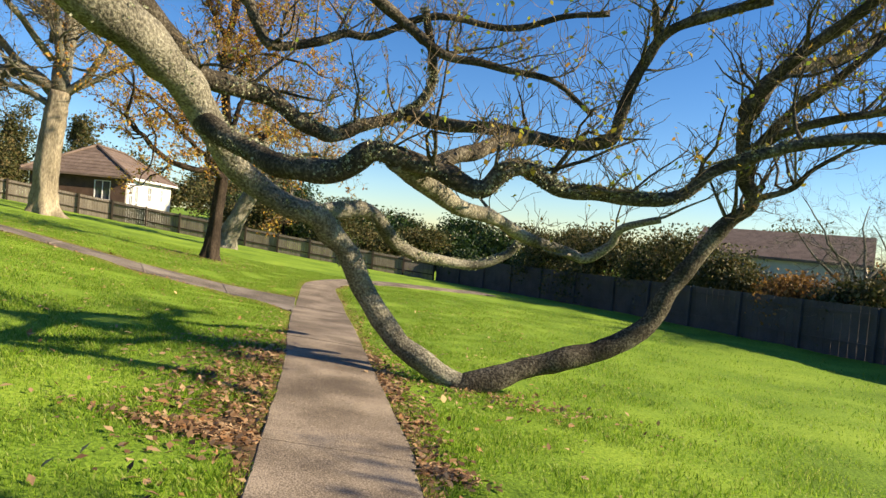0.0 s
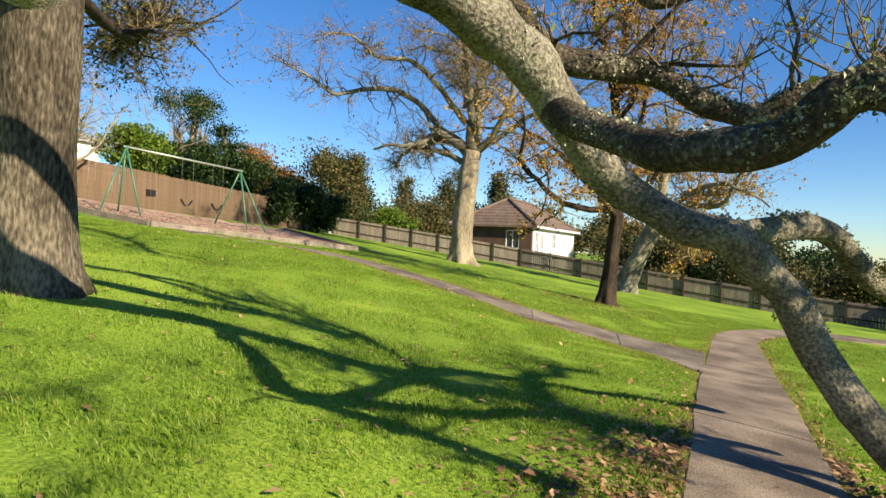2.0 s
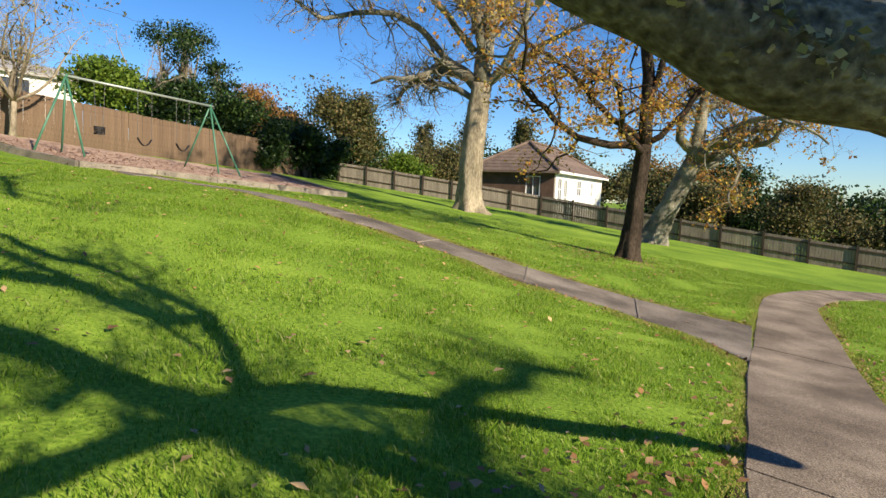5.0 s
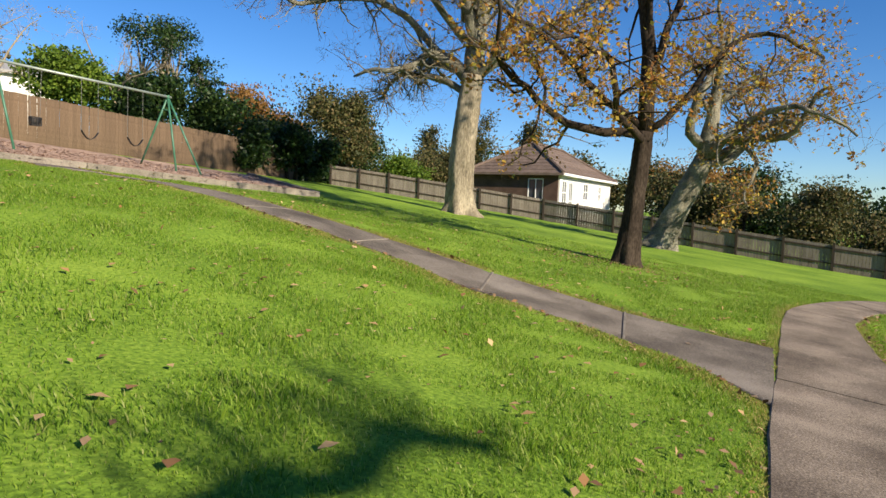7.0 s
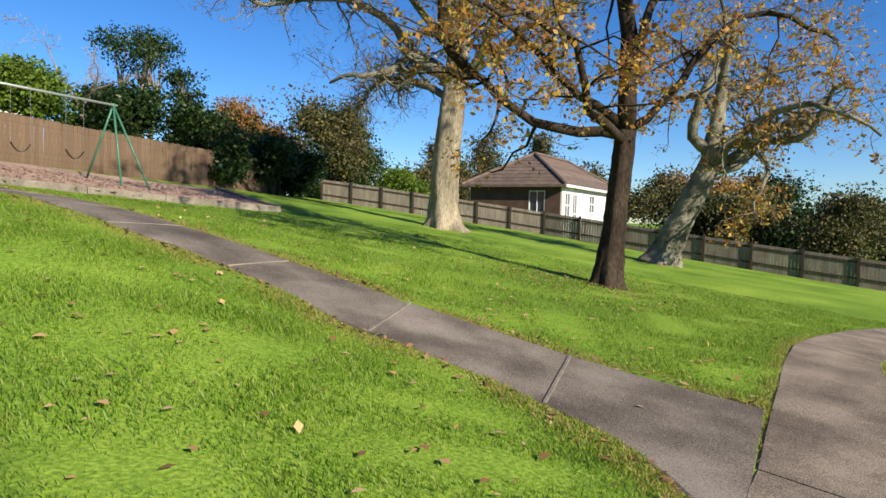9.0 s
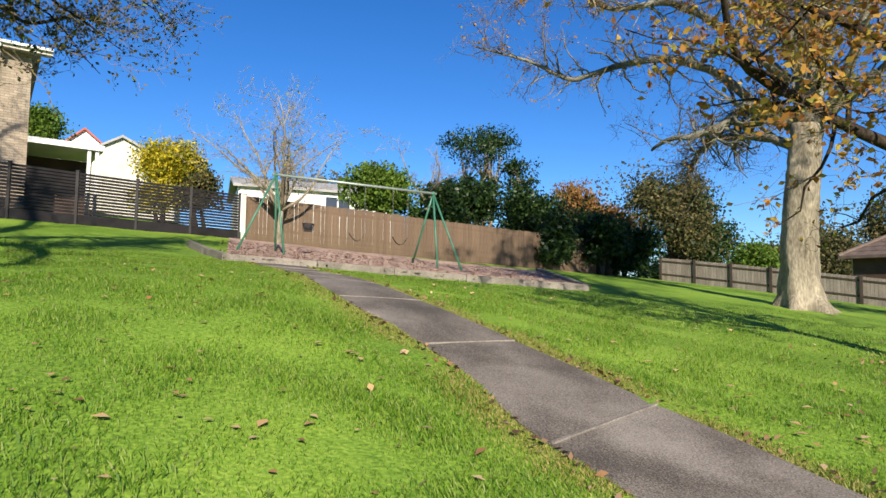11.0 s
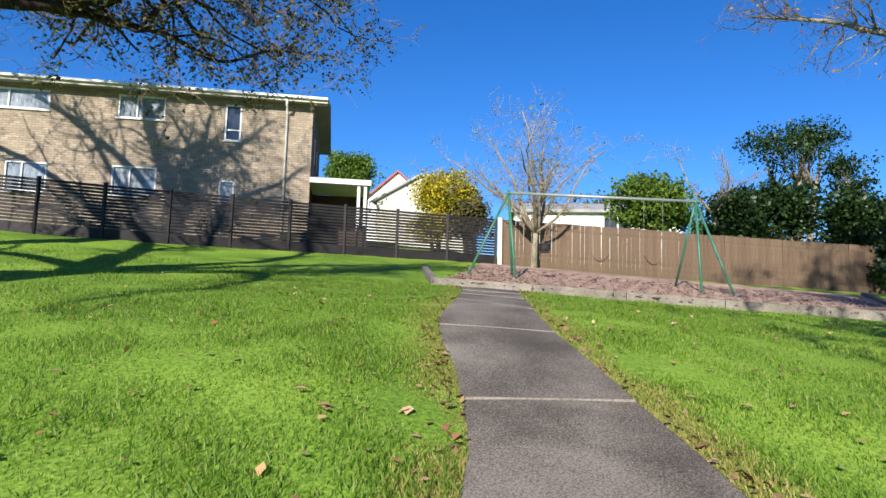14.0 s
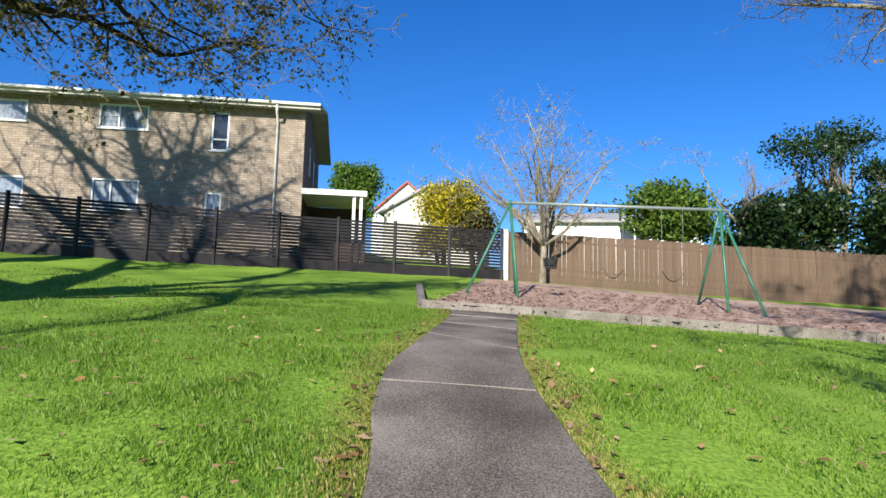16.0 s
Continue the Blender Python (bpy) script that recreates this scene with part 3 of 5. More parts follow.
def build_oak():
    rnd = random.Random(21)
    base = Vector((OAK[0], OAK[1], gz(*OAK) - 0.15))
    t = Shape()
    line = trunk_line(base, (OAK[0] + 0.1, OAK[1] + 0.1, 6.4), (0.10, -0.05, 0), 16)
    t.tube(line, [0.55 * (1 - 0.25 * k / 16) * (1 + 0.55 * math.exp(-k * 0.9)) for k in range(17)], 22, 0.10)
    org = Vector(oak.location)

    def rel(s):
        s.v = [(x - org.x, y - org.y, z - org.z) for x, y, z in s.v]
        return s

    part("trunk", rel(t), M_BARK_TRUNK, oak, "thick grey trunk", True)
    twigs, tips, scab = Shape(), [], []
    for name, (pts, r0, r1, twig_count) in OAK_LIMBS.items():
        n = max(16, len(pts) * 5)
        line = [Vector(p) for p in curve_pts(pts, n)]
        line = [p + 0.35 * r1 * Vector((noise.noise(p * 2.1), noise.noise(p * 2.1 + UP * 7), noise.noise(p * 2.1 + UP * 3))) for p in line]
        if isinstance(r0, list):
            rad = list(np.interp(np.linspace(0, 1, n), np.linspace(0, 1, len(r0)), r0))
            r0 = r0[-1]
        else:
            rad = [r0 + (r1 - r0) * (k / (n - 1)) ** 0.8 for k in range(n)]
        rad = [r * (1 + 0.16 * noise.noise(Vector((k * 0.35, r0 * 50, 0)))) for k, r in enumerate(rad)]
        s = Shape()
        s.tube(line, rad, 18 if r0 > 0.15 else 12, 0.12)
        few = "high_limb.00" in name
        sprout(rnd, s, twigs, tips, line, r0 if few else 0.05, r1, twig_count // (3 if few else 4), 2.2 if few else 1.1, 2, 0.3, 0.05 if few else 0.12, 1.0, 0.58 if name == "rising_bough" else 0.25, not few)
        sprout(rnd, s, twigs, tips, line, 0.02, 0.015, twig_count // 2, 0.75, 1, 0.3, 0.08, 1.0, 0.58 if name == "rising_bough" else 0.25, not few)
        # Backlit shade of the western limbs is put in through the dark bark.
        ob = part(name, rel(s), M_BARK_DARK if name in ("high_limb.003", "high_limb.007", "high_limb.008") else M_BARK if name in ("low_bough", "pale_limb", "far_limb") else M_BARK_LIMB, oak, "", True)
        if name in ("low_bough", "near_bough", "upper_limb", "far_limb"):
            for p, r in zip(line, rad):
                if p.z > 0.9:
                    for _ in range(60):
                        q = Vector((rnd.gauss(0, 1), rnd.gauss(0, 1), rnd.uniform(-0.6, 1.4))).normalized()
                        if noise.noise(p * 2.6 + q * 0.7) > 0.03:
                            scab.append(p + q * r * rnd.uniform(1.03, 1.15))
    w = part("twig", rel(twigs), M_TWIG, oak, "fine bare twigs")
    w["kind"] = "stuff"
    tips = [p - org for p in tips if p.y > 5.5]
    leaves_at("leaves", [p for p in tips if p.z + org.z < 6 or p.x < -1.0], 3, 2400, 0.045, M_SPARSE, oak, 0.03, "few last yellow-green leaves")
    west = [p for p in tips if p.x < -2.5 and p.y > 1.0 and p.z < 7]
    leaves_at("leaves", west, 13, 6500, 0.05, M_OLIVE, oak, 0.06, "sparse olive leaves")
    if scab:
        r = np.random.default_rng(4)
        c = np.array([tuple(p - org) for p in scab])
        c = np.repeat(c, 4, 0) + r.normal(size=(4 * len(c), 3)) * 0.014
        v, f = leaf_cards(c, r, 0.018, 0.0, 1.3, 0.6)
        ob = part("lichen", big_mesh("lichen", v, f, M_LICHEN), M_LICHEN, oak, "tufts of grey lichen and fern")
        ob["kind"] = "stuff"


build_oak()


def park_tree(name, label, at, radius, fork, height, reach, limbs, seed, bark, leaf, n_leaves, leaf_size, lean=(0, 0), twigs_each=16, first=None, bark_label="", fullness=1.0, limb_bark=None, drawn=()):
    rnd = random.Random(seed)
    z0 = gz(*at)
    root = thing(name, label, "tree", (at[0], at[1], z0), "oaks on the lawn")
    t = Shape()
    top = (lean[0], lean[1], fork)
    line = trunk_line((0, 0, -0.15), top, (rnd.uniform(-0.1, 0.1), rnd.uniform(-0.1, 0.1), 0), 30)
    t.tube(line, [radius * (1 - 0.22 * k / 30) * (1 + 0.62 * math.exp(-(fork + 0.15) * k / 30 / 0.42)) for k in range(31)], 28, 0.10)
    for i, (x, y, z) in enumerate(t.v):
        c = line[i // 28]
        a = math.atan2(y - c.y, x - c.x)
        k = 1 + 0.30 * math.exp(-(z + 0.15) / 0.38) * math.cos(6 * a + seed) + 0.045 * math.cos(5 * a + seed + z * 0.5) + 0.03 * math.cos(11 * a + z)
        t.v[i] = (c.x + (x - c.x) * k, c.y + (y - c.y) * k, z)
    part("trunk", t, bark, root, bark_label, True)
    twigs, tips = Shape(), []
    lead = Shape()
    spine = wander(rnd, line[-1], (0.05, 0.03, 1), (height - fork) * 0.85, 12, 0.14, 0.12)
    lr = radius * 0.72
    lead.tube(spine, [lr * (1 - 0.88 * i / 12) + 0.012 for i in range(13)], 10, 0.08)
    sprout(rnd, lead, twigs, tips, spine, lr * 0.5, 0.02, int(twigs_each * fullness * 0.8), reach * 0.35, 2, 0.28, 0.04)
    limb_bark = limb_bark or bark
    part("limb", lead, limb_bark, root, "", True)
    dirs = list(first or [])
    while len(dirs) < limbs:
        a = 2.4 * len(dirs) + rnd.uniform(-0.4, 0.4)
        up = rnd.uniform(0.25, 1.6)
        dirs.append((math.cos(a), math.sin(a), up))
    for k, d in enumerate(dirs):
        s = Shape()
        start = line[-1 - (k % 3)] if k < 4 else spine[min(8, k - 3)]
        way = Vector(d).normalized()
        ln = reach * rnd.uniform(0.8, 1.1) * (1.0 if k < 5 else 0.75)
        r0 = radius * rnd.uniform(0.30, 0.44) * (1.0 if k < 5 else 0.7)
        steps = 14
        p = wander(rnd, start, way, ln, steps, 0.27, 0.03)
        rad = [r0 * (1 - 0.85 * i / steps) + 0.012 for i in range(steps + 1)]
        s.tube(p, rad, 9, 0.08)
        sprout(rnd, s, twigs, tips, p, r0, 0.02, int(twigs_each * fullness), ln * 0.34, 2, 0.30, 0.03)
        part("limb", s, limb_bark, root, "", True)
    for pts, r0, r1 in drawn:
        s = Shape()
        p = [Vector(q) - Vector(root.location) for q in curve_pts(pts, len(pts) * 5)]
        p = [q + 0.12 * Vector((noise.noise(q * 0.9), noise.noise(q * 0.9 + UP * 9), noise.noise(q * 0.9 + UP * 4))) for q in p]
        s.tube(p, [r0 + (r1 - r0) * i / (len(p) - 1) for i in range(len(p))], 9, 0.08)
        sprout(rnd, s, twigs, tips, p, r0 * 0.7, r1, 52, 1.7, 2, 0.32, 0.02)
        part("limb", s, limb_bark, root, "", True)
    w = part("twig", twigs, M_TWIG, root, "fine bare twigs")
    w["kind"] = "stuff"
    if n_leaves:
        leaves_at("crown", tips, seed, n_leaves, leaf_size, leaf, root, 0.06)
    return root


park_tree("oak_tree", "tall pale-trunked oak, nearly bare, with few brown leaves", (-20.1, 30.3), 0.58, 5.9, 17.5, 7.5, 11, 31, M_BARK_PALE, M_AUTUMN, 3400, 0.07, (0.35, 0.1), 27,
          [(-0.75, -0.75, 0.75), (-0.85, -0.5, 0.2), (0.8, 0.3, 0.6), (0.1, 0.2, 2.2), (-0.3, 0.1, 1.8), (0.5, 0.2, 1.6), (-0.3, -0.9, 0.5)], "pale buttressed trunk", 1.0, M_BARK,
          [([(-20.0, 30.3, 7.0), (-21.6, 29.9, 8.2), (-22.5, 28.8, 9.5), (-22.7, 26.6, 9.7), (-23.2, 24.6, 9.1), (-23.4, 23.6, 9.0), (-23.8, 22.0, 9.7), (-24.0, 20.6, 10.0)], 0.20, 0.03),
           ([(-20.1, 30.2, 6.2), (-21.4, 29.7, 6.9), (-22.8, 29.4, 7.1), (-23.6, 29.2, 6.7), (-23.9, 29.0, 6.0)], 0.16, 0.06),
           ([(-19.8, 30.4, 6.6), (-18.6, 31.0, 7.6), (-16.8, 31.6, 8.8), (-14.8, 32.0, 9.6), (-12.8, 32.2, 10.6)], 0.17, 0.03),
           ([(-20.0, 30.1, 8.4), (-20.4, 28.2, 9.8), (-20.2, 26.0, 10.6), (-20.8, 24.0, 10.4), (-20.6, 22.2, 10.9), (-21.2, 20.8, 10.6)], 0.17, 0.03),
           ([(-20.0, 30.0, 9.2), (-18.9, 28.6, 10.9), (-18.4, 26.6, 11.6), (-18.9, 24.6, 11.4)], 0.15, 0.03)])
park_tree("oak_tree", "young dark-trunked oak with golden brown autumn leaves", (-9.05, 24.1), 0.27, 3.3, 17.0, 6.8, 17, 12, M_BARK_DARK, M_AUTUMN, 24000, 0.068, (0.25, 0.15), 16,
          [(0.9, 0.3, 0.35), (-0.8, -0.35, 0.4), (0.1, -0.95, 0.5), (-0.2, -0.8, 1.1), (0.1, -0.5, 1.7), (0.1, 0.1, 2.5), (0.6, -0.6, 0.8), (0.8, 0.7, 0.9), (-0.2, -0.9, 0.6), (0.2, -1.0, 0.7), (-0.4, -0.8, 0.8), (0.3, 0.9, 0.6)], "dark brown trunk")
park_tree("oak_tree", "leaning grey oak with rust-brown twiggy crown", (-12.9, 34.3), 0.50, 3.6, 9.5, 6.0, 10, 44, M_BARK, M_AUTUMN, 5200, 0.09, (1.5, 0.6), 15,
          [(0.9, 0.3, 0.15), (0.8, 0.8, 0.3), (-0.3, 0.2, 1.6), (0.9, -0.2, 0.5)], "leaning grey trunk")

# Unseen oak, added so its limbs cast shade on the brick wall.
park_tree("oak_tree", "unseen bare oak added beside the brick house to shade its wall", (-15.9, 0.7), 0.46, 5.2, 16.0, 6.4, 18, 55, M_BARK, M_AUTUMN, 900, 0.09, (0.3, 0.2), 32,
          [(-0.2, 0.8, 0.6), (0.1, -0.9, 0.5), (0.2, 0.6, 1.2), (0.2, -0.8, 1.1), (-0.4, 0.3, 0.9), (-0.3, -0.5, 0.7)], "", 1.0, None,
          [([(-15.8, 0.8, 7.2), (-15.9, 1.9, 8.6), (-15.6, 2.8, 10.2), (-15.9, 4.2, 11.2), (-15.7, 5.2, 12.3)], 0.17, 0.03),
           ([(-15.8, 0.6, 7.6), (-16.1, -1.2, 8.4), (-15.7, -3.0, 9.8), (-16.0, -5.2, 10.4), (-15.8, -7.2, 11.4)], 0.18, 0.03),
           ([(-15.7, 0.9, 9.4), (-15.9, 1.8, 11.2), (-15.5, 3.0, 12.6), (-15.9, 4.0, 13.6)], 0.14, 0.03),
           ([(-15.7, 0.5, 9.8), (-15.5, -1.4, 11.4), (-15.9, -3.4, 12.4), (-15.6, -5.6, 13.4)], 0.15, 0.03)])
# Unseen oak, added for the branch shadows it throws on the lawn.
park_tree("oak_tree", "unseen bare oak added on the low side to shade the lawn", (10.2, 2.2), 0.42, 3.2, 9.5, 6.0, 11, 57, M_BARK, M_AUTUMN, 1000, 0.09, (-0.2, 0.2), 9)


def shrub(name, label, category, at, z0, size, count, leaf, material, seed, clumps=14, stems=3, bark=None, flat=1.0, group=""):
    """A bush or crown of many leaves in small uneven clumps of all sizes, on forking stems."""
    count, leaf = int(count * 1.7), leaf * 0.74
    r = np.random.default_rng(seed)
    rnd = random.Random(seed)
    base = z0 if z0 is not None else gz(*at)
    root = thing(name, label, category, (at[0], at[1], base), group)
    sx, sy, lo, hi = size
    cz, rz = (lo + hi) / 2, (hi - lo) / 2
    lobes = max(5, clumps // 3)
    a, u = r.uniform(0, 2 * np.pi, lobes), r.uniform(-0.75, 0.8, lobes)
    q = np.sqrt(1 - u * u) * r.uniform(0.3, 0.75, lobes)
    lobe = np.column_stack([sx * q * np.cos(a), sy * q * np.sin(a), cz + rz * u * 0.75])
    lrad = r.uniform(0.35, 0.6, lobes)
    n = clumps * 9
    w = r.integers(0, lobes, n)
    d = r.normal(size=(n, 3))
    d /= np.linalg.norm(d, axis=1)[:, None]
    cen = lobe[w] + d * (lrad[w] * r.uniform(0.35, 1.05, n))[:, None] * np.array([sx, sy, rz]) * 0.8
    crad = r.gamma(3.0, 0.055, n) * (sx + sy + rz) / 3 + 0.06
    k = r.choice(n, count, p=crad**1.6 / (crad**1.6).sum())
    pts = cen[k] + np.clip(r.normal(size=(count, 3)), -1.5, 1.5) * crad[k][:, None] * np.array([0.75, 0.75, 0.55 * flat])
    pts[:, 2] = np.maximum(pts[:, 2], 0.05)
    v, f = leaf_cards(pts, r, leaf, 0.0, 1.6, 0.5)
    ob = part("crown", big_mesh("crown", v, f, material), material, root)
    ob["kind"] = "stuff"
    st = Shape()
    for _ in range(stems):
        c = Vector(lobe[rnd.randrange(lobes)])
        b = Vector((rnd.uniform(-0.3, 0.3), rnd.uniform(-0.3, 0.3), -0.1))
        m = b.lerp(c, 0.55) + Vector((rnd.uniform(-0.2, 0.2), rnd.uniform(-0.2, 0.2), 0.12 * hi))
        st.tube([b, b.lerp(m, 0.5) + Vector((rnd.uniform(-0.1, 0.1), rnd.uniform(-0.1, 0.1), 0)), m, c], [0.05 + 0.016 * hi, 0.045 + 0.012 * hi, 0.03 + 0.008 * hi, 0.015], 7, 0.05)
        for _ in range(7):
            e = Vector(cen[rnd.randrange(n)])
            st.tube([m, m.lerp(e, 0.5) + Vector((rnd.uniform(-0.2, 0.2), rnd.uniform(-0.2, 0.2), 0.1)), e], [0.018 + 0.005 * hi, 0.014, 0.006], 4)
    part("trunk", st, bark or M_BARK_DARK, root, "", True)
    return root


# ---- playground ----
KERB = [(-22.9, 11.5), (-18.95, 12.85), (-19.25, 15.0), (-19.65, 19.0), (-20.35, 22.95), (-27.2, 24.2), (-28.2, 12.2)]
RAISE = 0.12


def playground():
    r = np.random.default_rng(8)
    c = np.array([[x, y] for x, y in KERB])
    mulch = Shape()
    n = 26
    left, right = curve_pts([KERB[1], KERB[2], KERB[3], KERB[4]], n), curve_pts([KERB[6], (-28.0, 16), (-27.6, 20), KERB[5]], n)
    rows, m = [], 22
    for a, b in zip(left, right):
        rows.append([a * (1 - f) + b * f for f in np.linspace(0.004, 1, m)])
    top = [(p[0], p[1], gz(p[0], p[1]) + RAISE - 0.035 + r.uniform(-0.02, 0.02)) for row in rows for p in row]
    low = [(p[0], p[1], gz(p[0], p[1]) - 0.05) for row in rows for p in row]
    k = n * m
    faces = [(i * m + j, (i + 1) * m + j, (i + 1) * m + j + 1, i * m + j + 1) for i in range(n - 1) for j in range(m - 1)]
    faces += [(j + 1, j, k + j, k + j + 1) for j in range(m - 1)] + [((n - 1) * m + j, (n - 1) * m + j + 1, k + (n - 1) * m + j + 1, k + (n - 1) * m + j) for j in range(m - 1)]
    mulch.add(top + low, faces)
    bed = part("playground_surface", mulch, M_MULCH)
    tagged(bed, "playground bed of pinkish brown bark mulch inside a low kerb", "bark mulch", kind="structure")
    chips = leaf_cards(np.array([(p[0] + r.uniform(-0.2, 0.2), p[1] + r.uniform(-0.2, 0.2), gz(p[0], p[1]) + RAISE - 0.01) for row in rows for p in row[:16] for _ in range(9)]), r, 0.045, 0.85, 2.4)
    ob = part("bark_chip", big_mesh("bark_chip", *chips, M_MULCH), M_MULCH, bed)
    ob["kind"] = "stuff"
    edge = thing("kerb", "low weathered timber and concrete kerb round the playground", "kerb", kind="structure")
    for k in range(5):
        a, b = np.array(KERB[k]), np.array(KERB[k + 1])
        ln = np.linalg.norm(b - a)
        cnt = max(1, round(ln / 1.9))
        for i in range(cnt):
            p, q = a + (b - a) * (i / cnt), a + (b - a) * ((i + 1) / cnt)
            g = (q - p) / np.linalg.norm(q - p) * 0.008
            p, q = p + g, q - g
            s = Shape()
            s.beam((p[0], p[1], gz(*p) + RAISE - 0.13), (q[0], q[1], gz(*q) + RAISE - 0.13), 0.16, 0.36)
            s.beam((p[0], p[1], gz(*p) + RAISE + 0.055), (q[0], q[1], gz(*q) + RAISE + 0.055), 0.14, 0.014)
            part("kerb_board", s, M_KERB, edge)


playground()


def swing_set():
    root = thing("swing_set", "green steel swing set with two belt seats and one bucket seat", "swing set", (-22.9, 16.4, gz(-22.9, 16.4) + RAISE - 0.05))
    o = Vector(root.location)
    aL, aR = Vector((-22.92, 13.9, 4.86)), Vector((-23.45, 18.95, 4.62))

    def foot(x, y):
        return Vector((x, y, gz(x, y) + RAISE - 0.1))

    for apex, feet in ((aL, [foot(-22.30, 14.22), foot(-23.50, 13.95), foot(-22.45, 12.85)]), (aR, [foot(-22.85, 19.0), foot(-24.55, 18.5), foot(-22.55, 19.75)])):
        for q in feet:
            s = Shape()
            s.tube([apex - o, (apex + q) / 2 - o, q - o], [0.034, 0.034, 0.034], 10)
            part("leg", s, M_GREEN_STEEL, root, "green painted steel tube leg", True)
        s = Shape()
        s.tube([feet[0].lerp(apex, 0.82) - o, feet[1].lerp(apex, 0.82) - o], [0.02, 0.02], 8)
        part("brace", s, M_GREEN_STEEL, root, "", True)
        s = Shape()
        s.tube([apex - o - Vector((0, 0, 0.07)), apex - o + Vector((0, 0, 0.05))], [0.055, 0.055], 10)
        part("bracket", s, M_GREEN_STEEL, root, "", True)
    s = Shape()
    d = (aR - aL).normalized()
    s.tube([aL - d * 0.12 - o, aR + d * 0.12 - o], [0.04, 0.04], 12)
    part("crossbar", s, M_STEEL, root, "pale galvanised top bar", True)
    for f, kind in ((0.20, "bucket"), (0.50, "belt"), (0.78, "belt")):
        c = aL.lerp(aR, f)
        drop = 1.72 if kind == "belt" else 1.55
        w = 0.25 if kind == "belt" else 0.17
        for sgn in (-1, 1):
            s = Shape()
            t = c + d * w * sgn
            s.tube([t - o, t - o + Vector((0, 0, -0.08))], [0.018, 0.018], 8)
            n = 22
            for k in range(n):
                z0, z1 = -0.08 - drop * k / n * 0.86, -0.08 - drop * (k + 0.9) / n * 0.86
                inward = -d * sgn * (0.05 if kind == "bucket" else 0.0)
                p, q = t + Vector((0, 0, z0)) + inward * (k / n), t + Vector((0, 0, z1)) + inward * ((k + 1) / n)
                s.beam(p - o, q - o, 0.016 if k % 2 else 0.007, 0.007 if k % 2 else 0.016, (1, 0, 0))
            part("chain", s, M_CHAIN, root, "steel chain")
        seat = Shape()
        n = 9
        if kind == "belt":
            pts = [(u, -0.08 - drop * 0.86 - 0.24 * (1 - (2 * u) ** 2)) for u in np.linspace(-0.5, 0.5, n)]
            verts = []
            for u, z in pts:
                q = c + d * (u * 2 * w) + Vector((0, 0, z)) - o
                for sx, dz in ((-0.075, 0), (0.075, 0), (0.075, -0.014), (-0.075, -0.014)):
                    verts.append(q + Vector((sx, 0, dz)))
            faces = [(i * 4 + j, i * 4 + (j + 1) % 4, (i + 1) * 4 + (j + 1) % 4, (i + 1) * 4 + j) for i in range(n - 1) for j in range(4)]
            seat.add(verts, faces + [(3, 2, 1, 0), tuple(range(4 * n - 4, 4 * n))])
            part("seat", seat, M_RUBBER, root, "sagging black belt seat", True)
        else:
            z = -0.08 - drop * 0.86
            for k in range(5):
                r = 0.17 - 0.012 * k * k / 4
                ring = [c + d * (r * math.cos(a)) + Vector((r * math.sin(a), 0, z - 0.05 * k)) - o for a in np.linspace(0, 2 * math.pi, 15)]
                seat.tube(ring, [0.016] * 15, 6)
            for a in np.linspace(0, 2 * math.pi, 9)[:-1]:
                p = c + d * (0.165 * math.cos(a)) + Vector((0.165 * math.sin(a), 0, z)) - o
                seat.beam(p, p + Vector((0, 0, -0.22)), 0.05, 0.012)
            seat.box(c - o + Vector((0, 0, z - 0.22)), (0.26, 0.26, 0.02))
            part("seat", seat, M_RUBBER, root, "black rubber toddler bucket seat")


swing_set()


# ---- fences ----
def slat_fence():
    line = [(-17.0, -9.5), (-19.6, -4.0), (-22.25, 1.5), (-25.2, 5.6), (-27.2, 8.6), (-29.45, 12.45)]
    root = thing("fence", "dark stained horizontal slat fence on a dark plinth", "fence", kind="structure")
    pts = [np.array(p, float) for p in line]
    dist = [0.0]
    for a, b in zip(pts, pts[1:]):
        dist.append(dist[-1] + np.linalg.norm(b - a))
    total = dist[-1]
    n = round(total / 1.95)
    pos = [np.array([np.interp(s, dist, [p[k] for p in pts]) for k in (0, 1)]) for s in np.linspace(0, total, n + 1)]
    for p in pos:
        s = Shape()
        s.box((p[0], p[1], gz(*p) + 0.87), (0.09, 0.09, 1.86))
        s.box((p[0], p[1], gz(*p) + 1.81), (0.11, 0.11, 0.02))
        part("post", s, M_SLAT, root)
    for p, q in zip(pos, pos[1:]):
        g = (q - p) / np.linalg.norm(q - p)
        a, b = p + g * 0.048, q - g * 0.048
        za, zb = gz(*p), gz(*q)
        s = Shape()
        s.beam((a[0], a[1], za + 0.12), (b[0], b[1], zb + 0.12), 0.04, 0.44)
        part("plinth_board", s, M_SLAT, root)
        for k in range(13):
            h = 0.415 + k * 0.108
            s = Shape()
            s.beam((a[0], a[1], za + h), (b[0], b[1], zb + h), 0.022, 0.078)
            part("slat", s, M_SLAT, root)


slat_fence()


